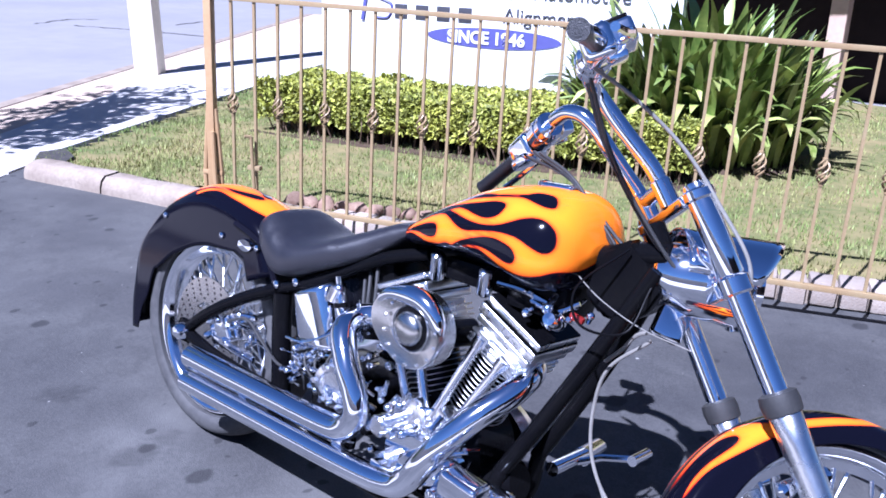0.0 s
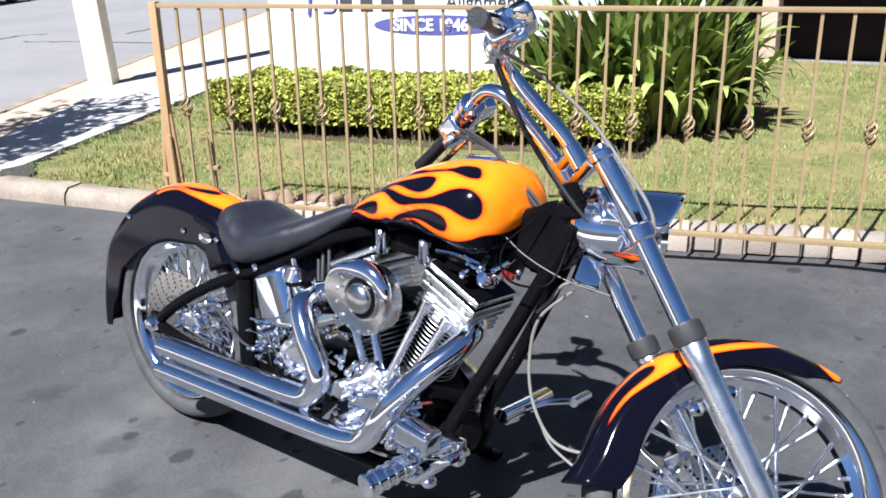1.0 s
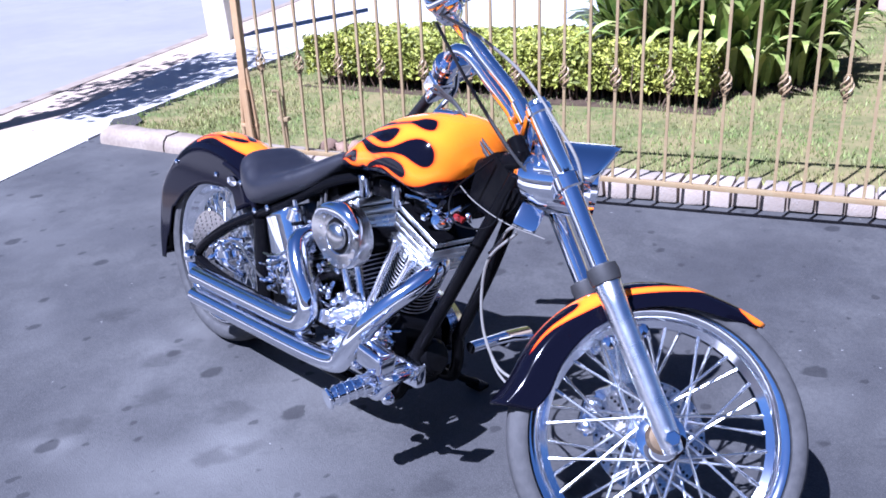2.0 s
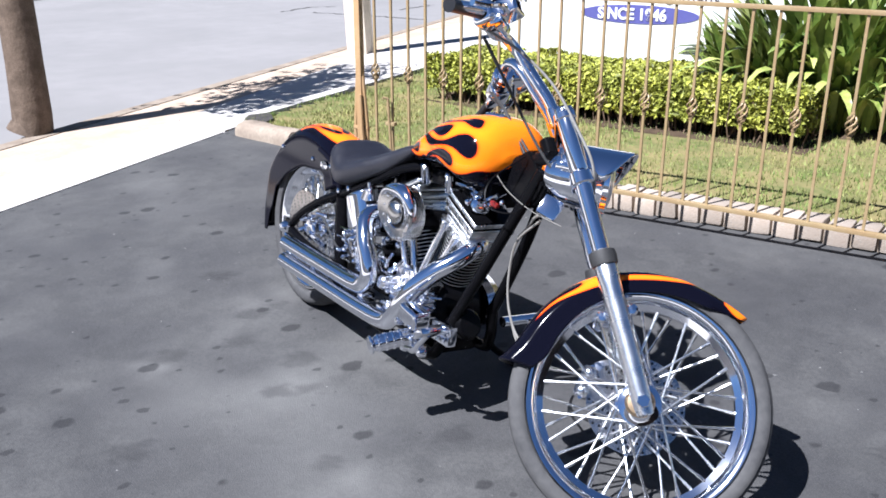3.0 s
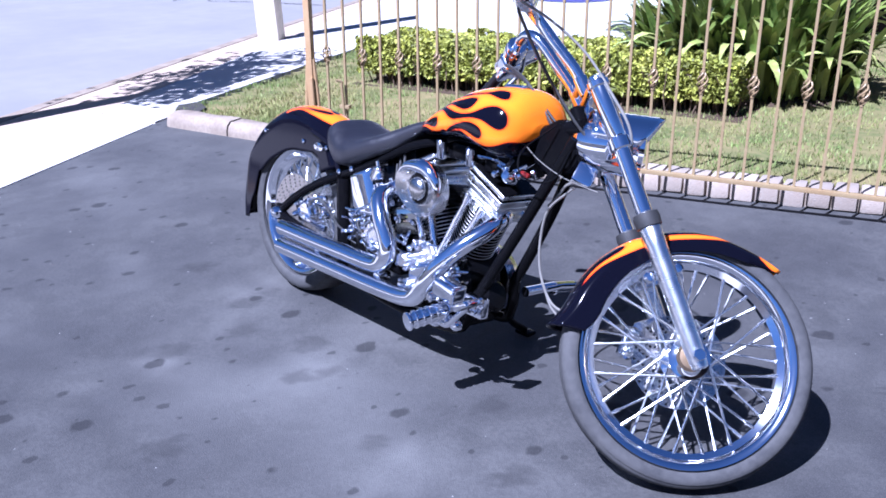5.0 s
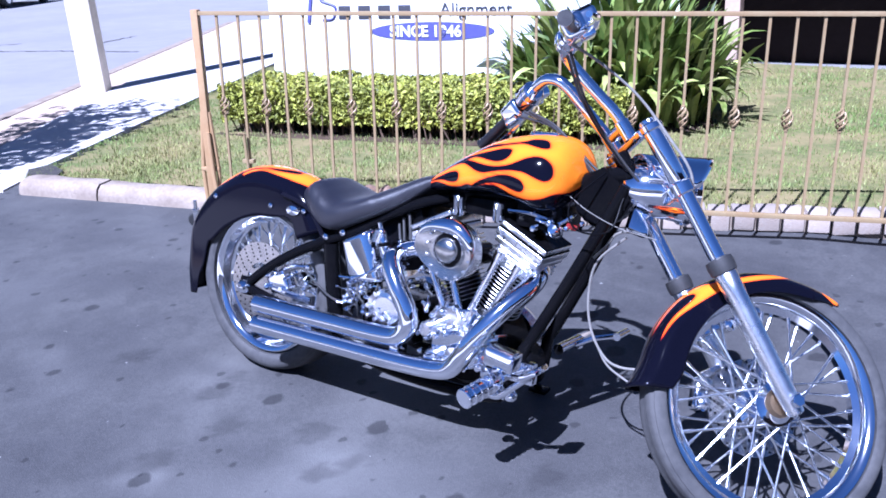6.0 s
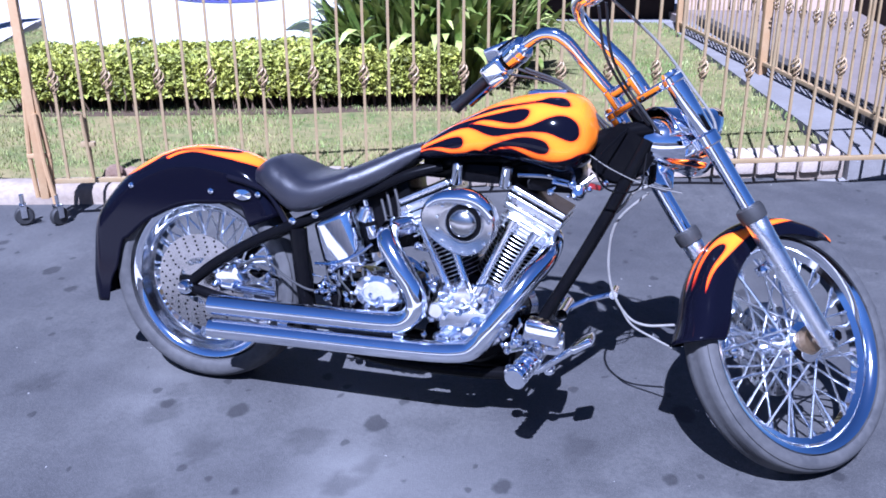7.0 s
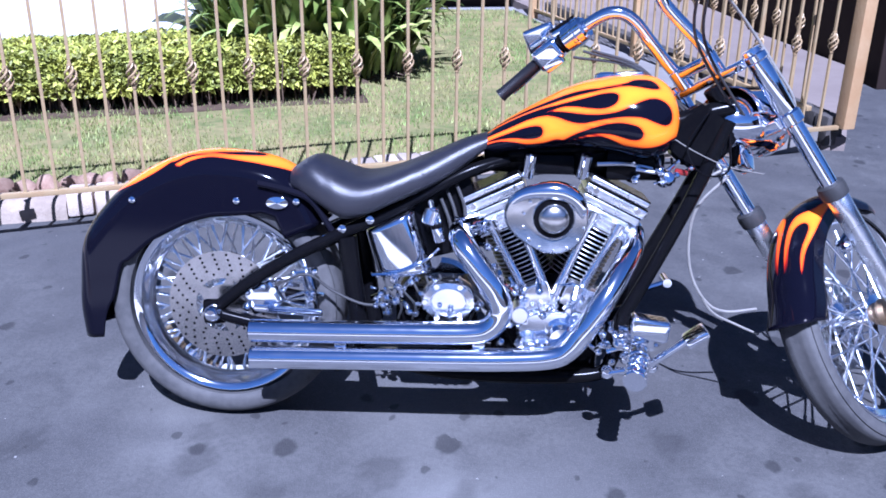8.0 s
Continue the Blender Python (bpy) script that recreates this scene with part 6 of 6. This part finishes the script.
for s in (-1, 1):
    def on(i, f):
        a, b = Vector(HALF[i]), Vector(HALF[i + 1])
        p = a.lerp(b, f)
        return Vector((p.x, SIDE + s * p.y, p.z))
    bm = bmesh.new()
    add_tube(bm, [on(7, 0.20), on(7, 0.24), on(7, 0.6), on(7, 0.98), on(7, 1.04)], [0.019, 0.0165, 0.0160, 0.0165, 0.018], 18)
    part("grip", bm, GRIP_RUBBER, FORKS, "black rubber hand grip")
    bm = bmesh.new()
    m = axis_frame(on(6, 0.80), on(7, 0.12))
    add_box(bm, (0.056, 0.058, 0.075), m @ pose(0, 0, 0.022), 0.014, 3)
    add_box(bm, (0.034, 0.022, 0.050), m @ pose(0.024, -0.026, 0.020), 0.006, 2)
    part("switch_housing", bm, CHROME, FORKS)
    bm = bmesh.new()
    add_cyl(bm, m @ Vector((0, 0, -0.030)), m @ Vector((0, 0, -0.016)), 0.026, seg=18, bevel=0.003)
    part("housing_band", bm, BLACK_FRAME, FORKS)
    bm = bmesh.new()
    c = axis_frame(on(6, 0.18), on(6, 0.60))
    add_cyl(bm, c @ Vector((0, 0, 0.0)), c @ Vector((0, 0, 0.066)), 0.031, seg=24, bevel=0.006)
    add_cyl(bm, c @ Vector((0, 0, 0.024)), c @ Vector((0, 0, 0.036)), 0.033, seg=24, bevel=0.002)
    part("bar_clamp", bm, CHROME, FORKS)
    bm = bmesh.new()
    e = on(6, 0.66)
    add_box(bm, (0.074, 0.066, 0.046), Matrix.Translation(e + Vector((0.040, 0, 0.016))) @ pose(0, 0, 0, 0, 0, s * 20), 0.010, 3)
    RES = part("lever_reservoir" if s < 0 else "clutch_perch", bm, CHROME, FORKS)
    bm = bmesh.new()
    add_box(bm, (0.062, 0.056, 0.006), Matrix.Translation(e + Vector((0.040, 0, 0.042))) @ pose(0, 0, 0, 0, 0, s * 20), 0.002, 2)
    part("perch_cap", bm, BLACK_FRAME, RES)
    for q in (-0.018, 0.018):
        bm = bmesh.new()
        add_cyl(bm, e + Vector((0.040 + q, s * 0.012, 0.044)), e + Vector((0.040 + q, s * 0.012, 0.049)), 0.005, seg=8)
        part("cap_screw", bm, CHROME, RES)
    bm = bmesh.new()
    add_tube(bm, spline([e + Vector((0.04, 0, 0)), on(7, 0.3) + Vector((0.065, 0, -0.005)), on(7, 0.7) + Vector((0.06, 0, -0.01)), on(7, 1.0) + Vector((0.05, s * 0.01, -0.012))], 5), [0.008] * 8 + [0.007] * 7 + [0.008], 8)
    part("hand_lever", bm, CHROME, FORKS)
for a, b in (((-0.12, 0.20, 0.95), (-0.02, 0.03, 0.62)), ((-0.115, 0.17, 0.95), (-0.03, 0.03, 0.58)), ((-0.11, 0.15, 0.94), (-0.04, 0.05, 0.62)), ((-0.105, -0.17, 0.95), (0.0, -0.03, 0.60)), ((-0.11, -0.20, 0.945), (0.01, -0.04, 0.56))):
    a, b = Vector(a), Vector(b)
    bm = bmesh.new()
    add_tube(bm, spline([a, a.lerp(b, 0.3) + Vector((0.0, -a.y * 0.3, 0.0)), a.lerp(b, 0.75) + Vector((-0.012, -a.y * 0.12, 0.0)), b], 8), 0.0036, 8)
    part("control_cable", bm, BLACK_RUBBER, FORKS)
bm = bmesh.new()
add_tube(bm, spline([(-0.10, -0.20, 0.965), (-0.03, -0.165, 0.90), (0.03, -0.145, 0.80), (0.06, -0.135, 0.68), (0.075, -0.125, 0.58), (0.06, -0.08, 0.50)], 8), 0.0036, 10)
part("braided_hose", bm, WHITE_CABLE, FORKS, "pale braided brake hose")

bm = bmesh.new()
add_box(bm, (0.022, 0.082, 0.062), pose(-0.005, 0.340, 1.030, 12, -10, 25), 0.008, 3)
MIRROR = part("mirror_housing", bm, CHROME, FORKS)
bm = bmesh.new()
add_tube(bm, spline([(-0.078, 0.262, 0.995), (-0.05, 0.29, 1.02), (-0.012, 0.335, 1.022)], 5), 0.005, 8)
part("mirror_stem", bm, CHROME, MIRROR)
LAMP = empty("headlamp", pose(0.028, 0, 0.600, 0, RAKE - 8, 0) @ Matrix.Scale(1.12, 4), FORKS)
bm = bmesh.new()
add_lathe(bm, [(0.0, -0.075), (0.022, -0.070), (0.045, -0.05), (0.062, -0.015), (0.068, 0.04), (0.072, 0.072), (0.078, 0.078), (0.078, 0.090), (0.073, 0.092)], pose(0, 0, 0, 0, 90, 0), 40)
part("lamp_shell", bm, CHROME, LAMP)
bm = bmesh.new()
add_lathe(bm, [(0.0735, 0.084), (0.066, 0.092), (0.04, 0.099), (0.0, 0.102)], pose(0, 0, 0, 0, 90, 0), 32)
part("lamp_glass", bm, GLASS_LENS, LAMP)
bm = bmesh.new()
sec = []
for i in range(10):
    u = i / 9
    r = 0.076 + 0.010 * u
    span = 96 + 4 * u
    sec.append([(-0.035 + (0.178 - 0.055 * (1 - math.cos(radians(a)))) * u, r * math.sin(radians(a)), r * math.cos(radians(a)) - 0.006 * u) for a in np.linspace(-span, span, 17)])
add_loft(bm, sec, closed=False, caps=False)
vis = part("visor", bm, CHROME, LAMP, "long chrome headlamp visor")
sol = vis.modifiers.new("thickness", "SOLIDIFY")
sol.thickness = 0.003
bm = bmesh.new()
add_box(bm, (0.05, 0.03, 0.05), pose(-0.03, 0, -0.085, 0, 20, 0), 0.006)
part("lamp_bracket", bm, CHROME, LAMP)
# front caliper
bm = bmesh.new()
add_box(bm, (0.042, 0.04, 0.085), pose(-0.062, 0.078, 0.082, 0, 38, 0), 0.012, 3)
FC = part("front_caliper", bm, CHROME, FORKS)
for d in (-0.024, 0.024):
    bm = bmesh.new()
    add_lathe(bm, [(0.017, 0), (0.017, 0.006), (0.010, 0.012), (0.0, 0.013)], pose(-0.062 + d * 0.6, 0.050, 0.082 + d * 0.8, 90, 0, 0), 20)
    part("caliper_piston", bm, DULL_CHROME, FC)
for d in (-0.04, 0.04):
    bm = bmesh.new()
    add_cyl(bm, (-0.062 + d * 0.62, 0.085, 0.082 + d * 0.8), (-0.062 + d * 0.62, 0.048, 0.082 + d * 0.8), 0.006, seg=6)
    part("caliper_bolt", bm, CHROME, FC)
bm = bmesh.new()
add_box(bm, (0.06, 0.022, 0.055), pose(0.0, 0.095, 0.10), 0.006)
part("caliper_bracket", bm, DULL_CHROME, FORKS)

# -- cables and small things between engine and neck --
for pts, r, mat, nm in (
    ([(1.19, -0.04, 0.80), (1.13, -0.10, 0.72), (1.16, -0.12, 0.66), (1.23, -0.08, 0.66), (1.24, -0.03, 0.74)], 0.0024, BLACK_FRAME, "throttle_cable"),
    ([(1.10, -0.06, 0.735), (1.16, -0.06, 0.70), (1.24, -0.04, 0.665), (1.33, -0.01, 0.645)], 0.0012, WHITE_CABLE, "wire"),
    ([(1.262, 0.0, 0.66), (1.216, 0.0, 0.640), (1.190, 0.0, 0.603), (1.160, 0.0, 0.570)], 0.0040, WHITE_CABLE, "pale_hose"),
    ([(1.25, -0.01, 0.64), (1.18, -0.02, 0.566), (1.164, -0.02, 0.476), (1.178, -0.02, 0.388), (1.22, -0.02, 0.322), (1.268, -0.02, 0.302), (1.34, -0.02, 0.311)], 0.0036, WHITE_CABLE, "brake_line"),
    ([(1.20, -0.02, 0.345), (1.235, -0.02, 0.298), (1.296, -0.02, 0.268), (1.35, -0.02, 0.245)], 0.0030, WHITE_CABLE, "hose"),
    ([(1.02, -0.07, 0.66), (1.08, -0.075, 0.655), (1.12, -0.06, 0.68)], 0.005, CHROME, "fuel_line"),
    ([(0.93, -0.06, 0.67), (1.0, -0.065, 0.672), (1.06, -0.06, 0.66)], 0.006, DULL_CHROME, "fuel_pipe"),
):
    pipe(nm, pts, r, mat, None, "", 8, 8)
bm = bmesh.new()
add_lathe(bm, [(0.0, -0.006), (0.018, 0.0), (0.020, 0.03), (0.012, 0.045), (0.0, 0.047)], pose(1.085, -0.07, 0.635, 70, 20, 0), 20)
bpart("horn", bm, CHROME)
bm = bmesh.new()
add_box(bm, (0.032, 0.014, 0.014), pose(1.125, -0.07, 0.655, 0, 12, 0), 0.006)
bpart("small_red_lamp", bm, RED_PLASTIC)
bm = bmesh.new()
add_box(bm, (0.14, 0.12, 0.07), pose(1.02, 0.0, 0.665), 0.015)
bpart("coil_box", bm, BLACK_FRAME)
bm = bmesh.new()
add_box(bm, (0.10, 0.10, 0.05), pose(0.83, 0.0, 0.665), 0.012)
bpart("ignition_coil", bm, BLACK_FRAME)
for x, z, a in ((0.765, 0.665, 20), (0.895, 0.665, -20)):
    bm = bmesh.new()
    add_cyl(bm, (x, -0.055, z - 0.03), (x + 0.01, -0.07, z + 0.03), 0.016, seg=14, bevel=0.004)
    bpart("engine_mount_bolt", bm, CHROME)

# small chrome fittings crowd the gearbox, the rear axle and the foot controls
_rnd = random.Random(12)
for (x0, x1), (y0, y1), (z0, z1), count in (((0.40, 0.67), (-0.155, -0.10), (0.295, 0.40), 42), ((0.09, 0.26), (-0.13, -0.10), (0.305, 0.41), 16), ((0.93, 1.08), (-0.24, -0.16), (0.19, 0.30), 14), ((0.70, 0.97), (-0.16, -0.12), (0.22, 0.40), 34), ((0.60, 0.70), (-0.13, -0.08), (0.40, 0.56), 14), ((1.0, 1.15), (-0.09, -0.05), (0.62, 0.68), 8)):
    for _ in range(count):
        c = Vector((_rnd.uniform(x0, x1), _rnd.uniform(y0, y1), _rnd.uniform(z0, z1)))
        d = Vector((_rnd.gauss(0, 0.6), -1.0, _rnd.gauss(0, 0.6))).normalized()
        r = _rnd.uniform(0.004, 0.011)
        bm = bmesh.new()
        add_cyl(bm, c + d * -0.03, c, r * 0.7, seg=8)
        add_lathe(bm, [(r, 0.0), (r, r * 0.8), (r * 0.6, r * 1.3), (0.0, r * 1.4)], axis_frame(c, c + d), 8)
        bpart("fitting", bm, CHROME, ENGINE)
for k in range(7):
    x = 0.42 + 0.035 * k
    pipe("wire", [(x, -0.10, 0.40), (x + 0.02, -0.135, 0.37), (x + 0.05, -0.13, 0.33), (x + 0.04, -0.11, 0.29)], 0.003, BLACK_RUBBER, ENGINE, "", 4, 6)
